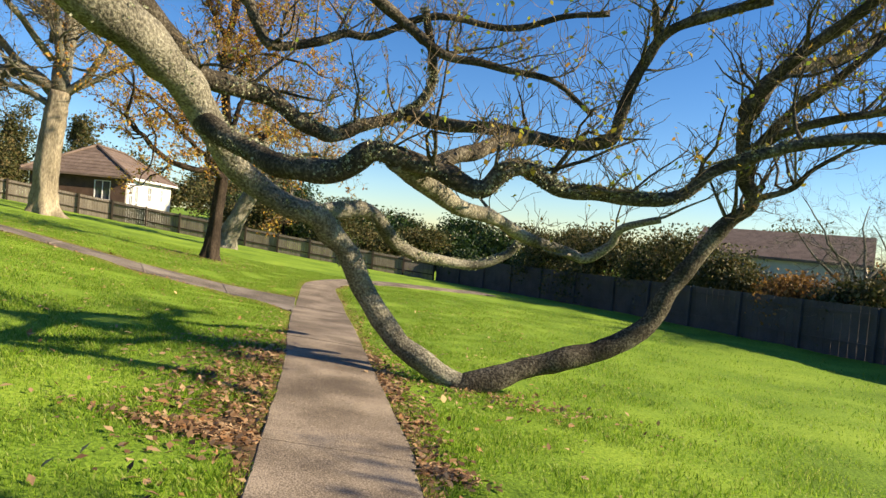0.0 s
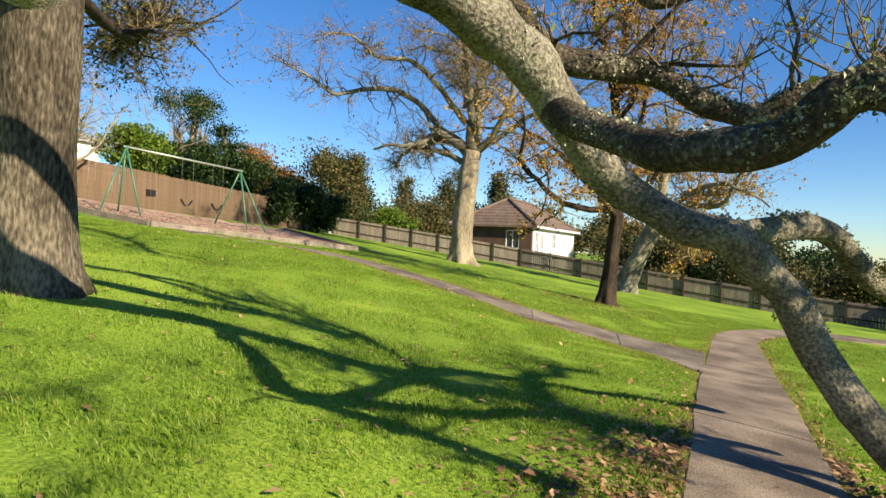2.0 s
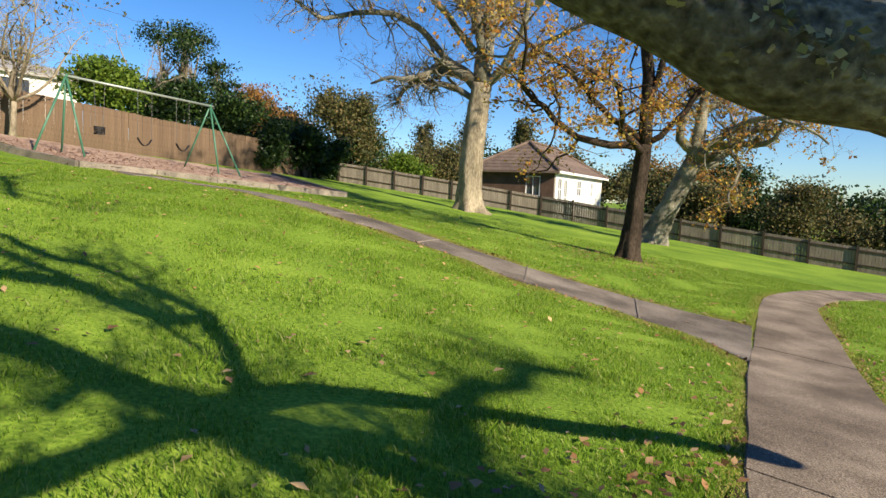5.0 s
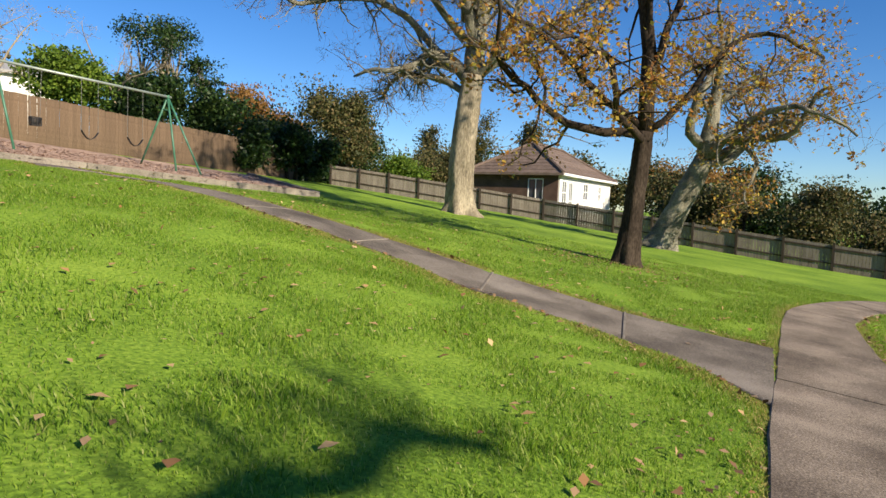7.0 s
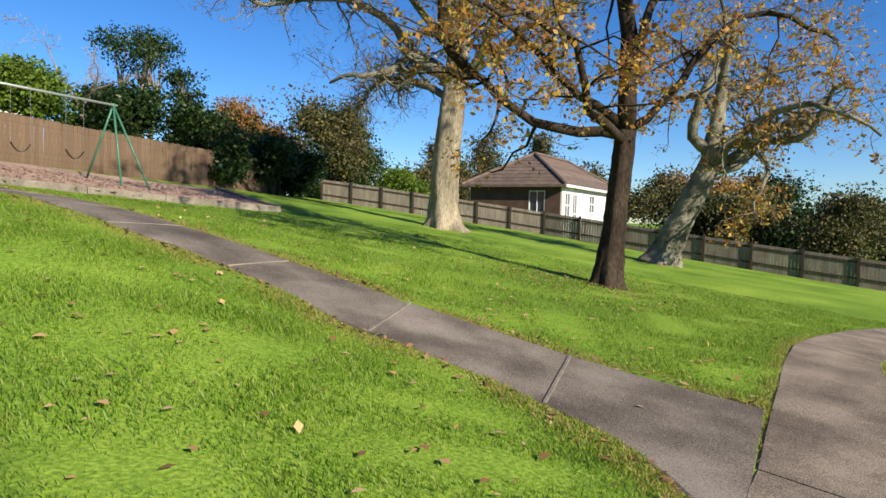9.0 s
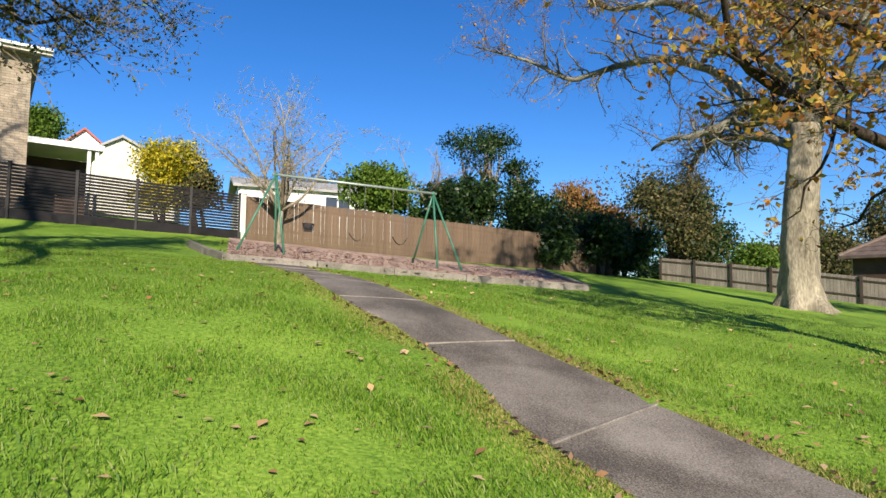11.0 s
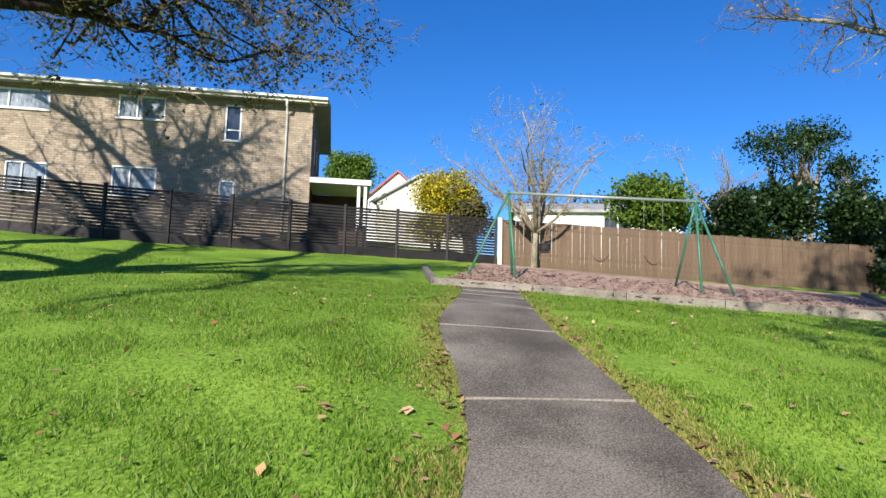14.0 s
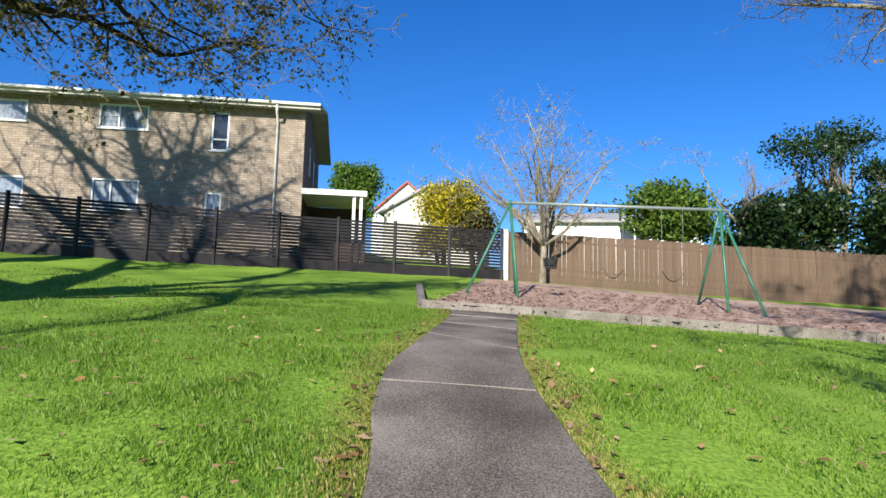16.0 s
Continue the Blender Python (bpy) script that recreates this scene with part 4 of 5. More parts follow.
def paling_run(root, a, b, height, width, gap, material, seed, rails=2, rail_side=None, tops=0.015, post_every=2.4, post_mat=None, joined=False, rail_mat=None, post_over=0.0):
    """Upright boards from a to b, with rails and posts on the seen side."""
    rnd = random.Random(seed)
    a, b = np.array(a, float), np.array(b, float)
    ln = np.linalg.norm(b - a)
    g = (b - a) / ln
    nrm = np.array([-g[1], g[0]]) * (rail_side or 1)
    n = int(ln / (width + gap))
    ang = math.atan2(g[1], g[0])
    one = Shape()
    one.box((0, 0, height / 2), (ln / n - min(gap, 0.003), 0.018, height))
    me = one.mesh("paling", material)
    whole = Shape()
    for k in range(n):
        p = a + g * ((k + 0.5) * ln / n)
        z = gz(*p) - 0.03 + rnd.uniform(-tops, tops)
        if joined:
            whole.box((p[0], p[1], z + height / 2), (width, 0.018, height), ang + rnd.uniform(-0.01, 0.01), 0, 0)
        else:
            ob = new("paling", me)
            ob.parent = root
            ob.location = (p[0], p[1], z)
            ob.rotation_euler = (rnd.uniform(-0.008, 0.008), rnd.uniform(-0.006, 0.006), ang)
    if joined:
        ob = part("palings", whole, material, root)
        ob["kind"] = "stuff"
    m = max(1, round(ln / post_every))
    off = nrm * 0.03
    for k in range(m + 1):
        p = a + g * (ln * k / m) + nrm * 0.085
        s = Shape()
        s.box((p[0], p[1], gz(*p) + (height + post_over) / 2 - 0.05), (0.115, 0.1, height + post_over), ang)
        part("post", s, post_mat or material, root)
    for j in range(rails):
        h = height * (0.28 + 0.56 * j / max(1, rails - 1))
        for k in range(m):
            p, q = a + g * (ln * k / m) + off, a + g * (ln * (k + 1) / m) + off
            s = Shape()
            s.beam((p[0], p[1], gz(*p) + h), (q[0], q[1], gz(*q) + h), 0.045, 0.075)
            part("rail", s, rail_mat or post_mat or material, root)


brown = thing("fence", "tall brown stained close-boarded paling fence behind the swings", "fence", kind="structure")
paling_run(brown, (-29.5, 12.75), (-29.6, 19.0), 1.78, 0.145, 0.004, M_PALING, 1, 2, 1)
paling_run(brown, (-29.6, 19.0), (-32.5, 30.5), 1.75, 0.145, 0.004, M_PALING, 2, 2, 1)
s = Shape()
s.box((-29.45, 12.62, gz(-29.45, 12.62) + 0.88), (0.14, 0.16, 1.8))
s.box((-29.45, 12.62, gz(-29.45, 12.62) + 1.795), (0.18, 0.20, 0.03))
tagged(part("gate_pillar", s, M_CREAM), "cream rendered pillar between slat fence and paling fence", "pillar", kind="structure")
back = thing("fence", "low grey paling fence with dark posts and rails", "fence", kind="structure")
paling_run(back, (-36.5, 35.8), (-24.4, 43.1), 1.34, 0.14, 0.012, M_GREYWOOD, 3, 2, -1, 0.01, 2.15, M_DARKWOOD, True, M_DARKWOOD, 0.1)
paling_run(back, (-24.4, 43.1), (-2.4, 47.3), 1.34, 0.14, 0.012, M_GREYWOOD, 4, 2, -1, 0.01, 2.15, M_DARKWOOD, True, M_DARKWOOD, 0.1)
side = thing("fence", "tall dark board fence along the low side, its shade put into its colour", "fence", kind="structure")
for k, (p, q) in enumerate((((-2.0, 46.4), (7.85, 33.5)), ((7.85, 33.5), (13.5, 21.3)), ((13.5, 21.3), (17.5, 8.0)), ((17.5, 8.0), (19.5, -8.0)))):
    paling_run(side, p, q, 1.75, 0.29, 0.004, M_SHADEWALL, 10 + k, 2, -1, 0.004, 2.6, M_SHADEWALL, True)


# ---- houses ----
def wall_run(root, a, b, z0, z1, thick, holes, material, name="wall", uv=False):
    """An upright wall from a to b with rectangular openings (from, to, low, high), made of the pieces between them."""
    a, b = np.array(a, float), np.array(b, float)
    ln = np.linalg.norm(b - a)
    g = (b - a) / ln
    ang = math.atan2(g[1], g[0])
    us = sorted({0.0, ln, *[h[0] for h in holes], *[h[1] for h in holes]})
    zs = sorted({z0, z1, *[h[2] for h in holes], *[h[3] for h in holes]})
    solid = {(i, j) for i in range(len(us) - 1) for j in range(len(zs) - 1)
             if not any(h[0] < (us[i] + us[i + 1]) / 2 < h[1] and h[2] < (zs[j] + zs[j + 1]) / 2 < h[3] for h in holes)}
    nrm = np.array([-g[1], g[0]]) * thick / 2
    index, verts, faces = {}, [], []

    def at(i, j, k):
        if (i, j, k) not in index:
            index[i, j, k] = len(verts)
            q = a + g * us[i] + nrm * (1 if k else -1)
            verts.append((q[0], q[1], zs[j]))
        return index[i, j, k]

    for i, j in sorted(solid):
        faces.append((at(i, j, 0), at(i + 1, j, 0), at(i + 1, j + 1, 0), at(i, j + 1, 0)))
        faces.append((at(i, j + 1, 1), at(i + 1, j + 1, 1), at(i + 1, j, 1), at(i, j, 1)))
        for n, p, q in (((i - 1, j), (i, j + 1), (i, j)), ((i + 1, j), (i + 1, j), (i + 1, j + 1)), ((i, j - 1), (i, j), (i + 1, j)), ((i, j + 1), (i + 1, j + 1), (i, j + 1))):
            if n not in solid:
                faces.append((at(*p, 0), at(*p, 1), at(*q, 1), at(*q, 0)))
    s = Shape().add(verts, faces)
    ob = part(name, s, material, root)
    if uv:
        lay = ob.data.uv_layers.new(name="wall")
        co = np.array([ob.data.vertices[l.vertex_index].co for l in ob.data.loops])
        lay.data.foreach_set("uv", np.stack([(co[:, :2] - a) @ g, co[:, 2]], 1).astype(np.float32).ravel())
    return ob


def window_in(root, a, b, hole, out, bars=(0.5,), curtain=True, sill=True, frame=0.06, cross=None):
    """A framed window in an opening of a wall from a to b; out is +1 or -1 for the outer side."""
    a, b = np.array(a, float), np.array(b, float)
    g = (b - a) / np.linalg.norm(b - a)
    n = np.array([-g[1], g[0]]) * out
    ang = math.atan2(g[1], g[0])
    u0, u1, z0, z1 = hole
    c = a + g * (u0 + u1) / 2
    w = new("window")
    w.parent = root
    s = Shape()
    for z in (z0 + frame / 2, z1 - frame / 2):
        s.box((*(c + n * 0.05), z), (u1 - u0 - 0.004, 0.08, frame), ang)
    for u in (u0 + frame / 2 + 0.002, u1 - frame / 2 - 0.002):
        s.box((*(a + g * u + n * 0.05), (z0 + z1) / 2), (frame, 0.08, z1 - z0 - 2 * frame), ang)
    for f in bars:
        s.box((*(a + g * (u0 + (u1 - u0) * f) + n * 0.05), (z0 + z1) / 2), (frame * 0.8, 0.07, z1 - z0 - 2 * frame), ang)
    if cross:
        s.box((*(c + n * 0.05), z0 + (z1 - z0) * cross), (u1 - u0 - 2 * frame, 0.07, frame * 0.8), ang)
    part("window_frame", s, M_TRIM, w)
    s = Shape()
    s.box((*(c + n * 0.02), (z0 + z1) / 2), (u1 - u0 - 0.06, 0.01, z1 - z0 - 0.06), ang)
    part("pane", s, M_GLASS if not curtain else M_NET, w)
    if sill:
        s = Shape()
        s.box((*(c + n * 0.13), z0 - 0.025), (u1 - u0 + 0.08, 0.12, 0.05), ang)
        part("window_sill", s, M_TRIM, w)


def brick_house():
    c0 = np.array([-27.1, 5.66])
    d = np.array([0.394, -0.919])
    back_way = np.array([-0.919, -0.394])
    root = thing("house", "two-storey buff brick house with grey roof, dappled with tree shade", "house", (0, 0, 0), "houses round the park")
    z0, eave, ln, dep = 2.6, 9.30, 15.5, 7.5
    far = c0 + d * ln
    holes = [(2.62, 3.22, 7.62, 9.02), (5.35, 7.0, 8.22, 9.10), (9.3, 11.6, 8.3, 9.05), (5.5, 7.05, 5.35, 6.45), (2.75, 3.3, 5.25, 6.12), (9.2, 10.6, 5.3, 6.4)]
    wall_run(root, c0, far, z0, eave, 0.22, holes, M_BRICK, "wall", True)
    for k, h in enumerate(holes):
        window_in(root, c0, far, h, 1, (0.6,) if h[1] - h[0] > 1 else (), k not in (0,), True, 0.06, 0.3 if k == 0 else None)
    e = c0 + back_way * dep
    gh = [(2.2, 3.1, 7.5, 8.7), (4.4, 5.3, 5.7, 6.9), (4.4, 5.3, 7.6, 8.7)]
    # Side, back and gable use brick with their shade put into its colour.
    wall_run(root, c0 + d * 0.11 + back_way * 0.12, e + d * 0.11, z0, eave, 0.22, gh, M_SHADED_BRICK)
    for h in gh:
        window_in(root, c0 + d * 0.11 + back_way * 0.12, e + d * 0.11, h, -1, (), False, False)
    wall_run(root, e, e + d * ln, z0, eave, 0.22, [], M_SHADED_BRICK)
    wall_run(root, far, far + back_way * dep, z0, eave, 0.22, [], M_BRICK, "wall", True)
    over, rise = 0.55, 1.15
    s = Shape()
    front = -back_way
    P = lambda u, w, z: (*(c0 + d * u + back_way * w), z)
    for w0, w1, za, zb in ((-over, dep / 2, eave + 0.02, eave + rise), (dep + over, dep / 2, eave + 0.02, eave + rise)):
        a, b, c, f = P(-over, w0, za), P(ln + over, w0, za), P(ln + over, w1, zb), P(-over, w1, zb)
        up = [(x, y, z + 0.09) for x, y, z in (a, b, c, f)]
        q = [a, b, c, f] + up
        s = Shape()
        s.add(q, [(0, 1, 2, 3), (7, 6, 5, 4), (0, 4, 5, 1), (1, 5, 6, 2), (2, 6, 7, 3), (3, 7, 4, 0)])
        part("roof_slope", s, M_GREYROOF, root, "weathered grey sheet roof")
    s = Shape()
    s.add([P(0.1, 0.1, eave), P(0.1, dep - 0.1, eave), P(0.1, dep / 2, eave + rise), P(0.3, 0.1, eave), P(0.3, dep - 0.1, eave), P(0.3, dep / 2, eave + rise)], [(0, 1, 2), (5, 4, 3), (0, 3, 4, 1), (1, 4, 5, 2), (2, 5, 3, 0)])
    part("gable", s, M_SHADED_BRICK, root)
    s = Shape()
    s.beam(P(-over, -over - 0.03, eave - 0.02), P(ln + over, -over - 0.03, eave - 0.02), 0.04, 0.2)
    part("fascia", s, M_CREAM, root, "cream fascia board")
    s = Shape()
    s.beam(P(-over, -over - 0.11, eave + 0.03), P(ln + over, -over - 0.11, eave + 0.03), 0.11, 0.09)
    part("gutter", s, M_WHITE, root)
    s = Shape()
    s.beam(P(-over, -over, eave - 0.1), P(ln + over, -over, eave - 0.1), 0.02, 0.02)
    s.add([P(-over, -over, eave - 0.07), P(ln + over, -over, eave - 0.07), P(ln + over, -0.11, eave - 0.07), P(-over, -0.11, eave - 0.07)], [(0, 1, 2, 3)])
    part("soffit", s, M_GREYROOF, root)
    s = Shape()
    s.tube([P(0.95, -over - 0.08, eave - 0.02), P(0.95, -over, eave - 0.28), P(0.95, -0.16, eave - 0.5), P(0.95, -0.16, z0)], [0.045] * 4, 8)
    part("downpipe", s, M_WHITE, root, "white downpipe", True)
    s = Shape()
    q = c0 - d * 1.15 + back_way * 1.0
    ang = math.atan2(d[1], d[0])
    s.box((q[0], q[1], 6.30), (2.3, 2.6, 0.20), ang)
    part("porch_roof", s, M_WHITE, root, "flat white porch roof")
    for u in (-2.1, -1.85):
        p = c0 + d * u + back_way * -0.15
        s = Shape()
        s.box((p[0], p[1], 4.55), (0.11, 0.11, 3.3), ang)
        part("porch_post", s, M_WHITE, root)
    q = c0 - d * 1.15 + back_way * 2.4
    s = Shape()
    s.box((q[0], q[1], 4.4), (2.3, 0.15, 3.6), ang)
    part("porch_wall", s, M_SHADED_BRICK, root)


brick_house()


def tiled_hip(root, corner, dx, dy, lx, ly, eave, rise, over=0.5, courses=9):
    """A hipped roof on a rectangle, laid with overlapping courses of tiles."""
    P = lambda u, v, z: np.array([*(corner + dx * u + dy * v), z])
    lo = [(-over, -over), (lx + over, -over), (lx + over, ly + over), (-over, ly + over)]
    half = (lx + 2 * over) / 2
    r0, r1 = (lx / 2, -over + half), (lx / 2, ly + over - half)
    ends = [(r0, r0), (r0, r1), (r1, r1), (r1, r0)]
    roof = new("roof", None)
    roof.parent = root
    roof["label"] = "brown tiled hip roof"
    for k in range(4):
        a, b = lo[k], lo[(k + 1) % 4]
        ta, tb = (r0, r0) if k == 0 else (r0, r1) if k == 1 else (r1, r1) if k == 2 else (r1, r0)
        A, B, TA, TB = P(*a, eave), P(*b, eave), P(*ta, eave + rise), P(*tb, eave + rise)
        for j in range(courses):
            f0, f1 = j / courses, (j + 1) / courses
            lift = np.array([0, 0, 0.05])
            p, q = A + (TA - A) * f0, B + (TB - B) * f0
            r, t = B + (TB - B) * f1, A + (TA - A) * f1
            s = Shape()
            s.add([p + lift, q + lift, r + lift * 0.2, t + lift * 0.2, p - lift * 0.2, q - lift * 0.2], [(0, 1, 2, 3), (4, 5, 1, 0)])
            part("tile_course", s, M_TILE, roof)
    hips = [(P(*lo[0], eave + 0.08), P(*r0, eave + rise + 0.08)), (P(*lo[1], eave + 0.08), P(*r0, eave + rise + 0.08)), (P(*r0, eave + rise + 0.08), P(*r1, eave + rise + 0.08)), (P(*lo[2], eave + 0.08), P(*r1, eave + rise + 0.08)), (P(*lo[3], eave + 0.08), P(*r1, eave + rise + 0.08))]
    for p, q in hips:
        s = Shape()
        s.tube([p, q], [0.11, 0.11], 6)
        part("ridge_cap", s, M_TILE, root)
    for k in range(4):
        p, q = P(*lo[k], eave - 0.03), P(*lo[(k + 1) % 4], eave - 0.03)
        s = Shape()
        s.beam(p, q, 0.12, 0.16)
        part("gutter", s, M_TRIM if k == 1 else M_TILE, root)
    s = Shape()
    s.add([P(*q, eave - 0.05) for q in lo], [(0, 1, 2, 3)])
    part("soffit", s, M_CREAM, root)


def bungalow():
    c = np.array([-31.0, 43.9])
    dx, dy = np.array([0.972, 0.235]), np.array([-0.235, 0.972])
    root = thing("house", "single-storey cream bungalow with a brown tiled hip roof", "house", group="houses round the park")
    lx, ly, z0, eave = 6.3, 12.5, -0.4, 3.62
    # Front in the darker brick: its shade is in the colour.
    dark = [(4.2, 5.3, 1.9, 3.3)]
    wall_run(root, c, c + dx * lx, z0, eave, 0.2, dark, M_SHADED_BRICK)
    window_in(root, c, c + dx * lx, dark[0], -1, (0.5,), False)
    lit = [(0.5, 1.5, 1.6, 3.25), (1.9, 2.8, 0.6, 3.2), (5.2, 6.4, 2.0, 3.25), (9.0, 9.8, 2.0, 3.2)]
    wall_run(root, c + dx * lx, c + dx * lx + dy * ly, z0, eave, 0.2, lit, M_WHITE)
    for h in lit:
        window_in(root, c + dx * lx, c + dx * lx + dy * ly, h, -1, (0.5,), False, True, 0.09, 0.5)
    wall_run(root, c + dy * ly, c + dx * lx + dy * ly, z0, eave, 0.2, [], M_CREAM)
    wall_run(root, c, c + dy * ly, z0, eave, 0.2, [], M_CREAM)
    tiled_hip(root, c, dx, dy, lx, ly, eave, 2.3)


bungalow()


def plain_house(name, label, corner, way, lx, ly, z0, eave, rise, wall, roof, gable=True, wins=(), over=0.4, barge=None):
    """A gabled house: way is the direction of its gable front."""
    c = np.array(corner, float)
    dx = np.array(way, float) / np.hypot(*way)
    dy = np.array([-dx[1], dx[0]])
    root = thing(name, label, "house", group="houses round the park")
    wall_run(root, c, c + dx * lx, z0, eave, 0.2, wins, wall)
    for h in wins:
        window_in(root, c, c + dx * lx, h, -1, (0.5,), False, True, 0.1)
    wall_run(root, c + dx * lx, c + dx * lx + dy * ly, z0, eave, 0.2, [], wall)
    wall_run(root, c, c + dy * ly, z0, eave, 0.2, [], wall)
    wall_run(root, c + dy * ly, c + dy * ly + dx * lx, z0, eave, 0.2, [], wall)
    P = lambda u, v, z: (*(c + dx * u + dy * v), z)
    s = Shape()
    if gable:
        for v in (-0.1, ly + 0.1):
            s = Shape()
            s.add([P(0, v, eave), P(lx, v, eave), P(lx / 2, v, eave + rise), P(0, v + 0.1, eave), P(lx, v + 0.1, eave), P(lx / 2, v + 0.1, eave + rise)], [(0, 1, 2), (5, 4, 3), (0, 3, 4, 1), (1, 4, 5, 2), (2, 5, 3, 0)])
            part("gable", s, wall, root)
        sl = rise / (lx / 2)
        for e0 in (-over, lx + over):
            q = [P(e0, -over, eave - sl * over), P(e0, ly + over, eave - sl * over), P(lx / 2, ly + over, eave + rise), P(lx / 2, -over, eave + rise)]
            s = Shape()
            s.add(q + [(x, y, z + 0.16) for x, y, z in q], [(0, 1, 2, 3), (7, 6, 5, 4), (0, 4, 5, 1), (1, 5, 6, 2), (2, 6, 7, 3), (3, 7, 4, 0)])
            part("roof_slope", s, roof, root)
    else:
        sl = rise / (ly / 2)
        for v0 in (-over, ly + over):
            q = [P(-over, v0, eave - sl * over), P(lx + over, v0, eave - sl * over), P(lx + over, ly / 2, eave + rise), P(-over, ly / 2, eave + rise)]
            s = Shape()
            s.add(q + [(x, y, z + 0.16) for x, y, z in q], [(0, 1, 2, 3), (7, 6, 5, 4), (0, 4, 5, 1), (1, 5, 6, 2), (2, 6, 7, 3), (3, 7, 4, 0)])
            part("roof_slope", s, roof, root)
    return root


plain_house("house", "white gabled house with a red roof beyond the fence", (-57.2, -3.9), (-0.15, 1.0), 5.8, 9, 5.5, 11.2, 2.5, M_WHITE, M_REDROOF)
plain_house("house", "pale gabled house with a grey roof behind the yellow bush", (-48.6, 0.5), (-0.1, 1.0), 6.4, 8, 5.0, 9.6, 1.75, M_CREAM, M_GREYROOF)
plain_house("house", "low white house with grey roof behind the brown fence", (-39.6, 11.8), (-0.12, 1.0), 8.6, 7, 2.8, 7.15, 0.9, M_WHITE, M_GREYROOF, False, ((4.6, 6.2, 5.6, 6.9),))
plain_house("house", "low house with a mossy tiled roof behind the dark fence", (14.5, 42.5), (0.86, -0.5), 9.0, 7, -2.5, 2.0, 1.5, M_CREAM, M_TILE, False)

# ---- garden trees and bushes ----
G = None
shrub("pine_tree", "flat-topped dark pine above the garden hedge", "tree", (-39.5, 25.3), 2.6, (2.5, 2.4, 5.6, 9.5), 3000, 0.12, M_EVERGREEN, 51, 9, 5, M_BARK_PALE, 0.6)
shrub("pine_tree", "smaller dark pine with pale bare limbs", "tree", (-37.5, 27.8), 2.4, (2.0, 1.8, 4.2, 7.0), 1600, 0.12, M_EVERGREEN, 52, 6, 5, M_BARK_PALE, 0.6)
shrub("bush", "glossy dark evergreen bush leaning over the brown fence", "bush", (-31.7, 18.3), 2.9, (1.9, 2.0, 0.7, 4.1), 8000, 0.13, M_BRIGHT, 53, 14, 3)
for k, (x, y, w, h, mm) in enumerate([(-34.6, 21.6, 2.2, 3.6, 0), (-35.0, 24.2, 2.4, 4.4, 0), (-34.4, 26.8, 2.3, 4.2, 0), (-34.8, 29.4, 2.4, 3.2, 0), (-33.2, 31.6, 2.0, 2.9, 0), (-31.6, 26.6, 1.3, 3.2, 0), (-31.9, 29.6, 1.6, 3.0, 0)]):
    shrub("bush", "dense dark evergreen bush behind the paling fence", "bush", (x, y), gz(x, y), (w, w * 0.9, 0.3, h), 5200, 0.15, M_EVERGREEN, 60 + k, 16, 2, group="evergreen bushes behind the paling fence")
shrub("bush", "rounded rust-coloured tree beyond the hedge", "tree", (-43.8, 35.2), 2.0, (3.0, 3.0, 1.5, 7.9), 11000, 0.16, M_RUST, 71, 22, 3)
shrub("tree", "olive-green garden tree behind the low fence", "tree", (-38.2, 37.6), 2.1, (3.0, 2.8, 1.6, 7.0), 9000, 0.16, M_OLIVE, 72, 20, 4)
shrub("tree", "dark garden tree behind the low fence", "tree", (-41.0, 40.5), 2.0, (2.8, 2.6, 2.0, 7.2), 7000, 0.17, M_EVERGREEN, 73, 18, 4)
shrub("bush", "bright green bush beyond the low fence", "bush", (-37.4, 44.6), 1.2, (2.4, 2.2, 0.3, 3.9), 5000, 0.16, M_BRIGHT, 74, 14, 2)
shrub("bush", "yellow flowering bush behind the slat fence", "bush", (-35.3, 8.7), 4.2, (1.5, 1.55, 0.6, 4.1), 10000, 0.11, M_YELLOW, 75, 16, 3)
shrub("bush", "dark green bush beside the yellow one", "bush", (-35.0, 10.3), 4.0, (1.2, 1.2, 0.6, 3.9), 6000, 0.12, M_OLIVE, 76, 14, 3)
shrub("tree", "round green tree behind the brick house", "tree", (-46.7, -1.4), 5.8, (1.5, 1.5, 1.5, 7.6), 9000, 0.17, M_BRIGHT, 77, 20, 3)
shrub("tree", "brown-leaved tree beyond the white house", "tree", (-50.0, 17.5), 4.0, (4.5, 4.0, 1.5, 6.2), 7000, 0.2, M_OLIVE, 78, 18, 3)
for k, (x, y, h) in enumerate([(-52.4, 70.0, 15.0), (-47.5, 74.0, 14.0), (-57.0, 66.0, 13.0)]):
    shrub("poplar_tree", "tall narrow poplar far behind the houses", "tree", (x, y), -1.5, (1.6, 1.6, 1.0, h), 6000, 0.22, M_OLIVE, 80 + k, 26, 3, group="poplars")
for k, (x, y, w, h) in enumerate([(-14.5, 48.2, 2.6, 4.0), (-11.0, 49.4, 3.2, 4.6), (-7.4, 50.4, 3.0, 4.2), (-3.8, 51.0, 2.6, 3.6), (-17.6, 48.0, 2.0, 3.0)]):
    shrub("bush", "tangled olive-brown hedge bush behind the low fence", "bush", (x, y), gz(x, y) , (w, w, 0.3, h), 6500, 0.14, M_OLIVE, 90 + k, 18, 4, group="hedge behind the low fence")
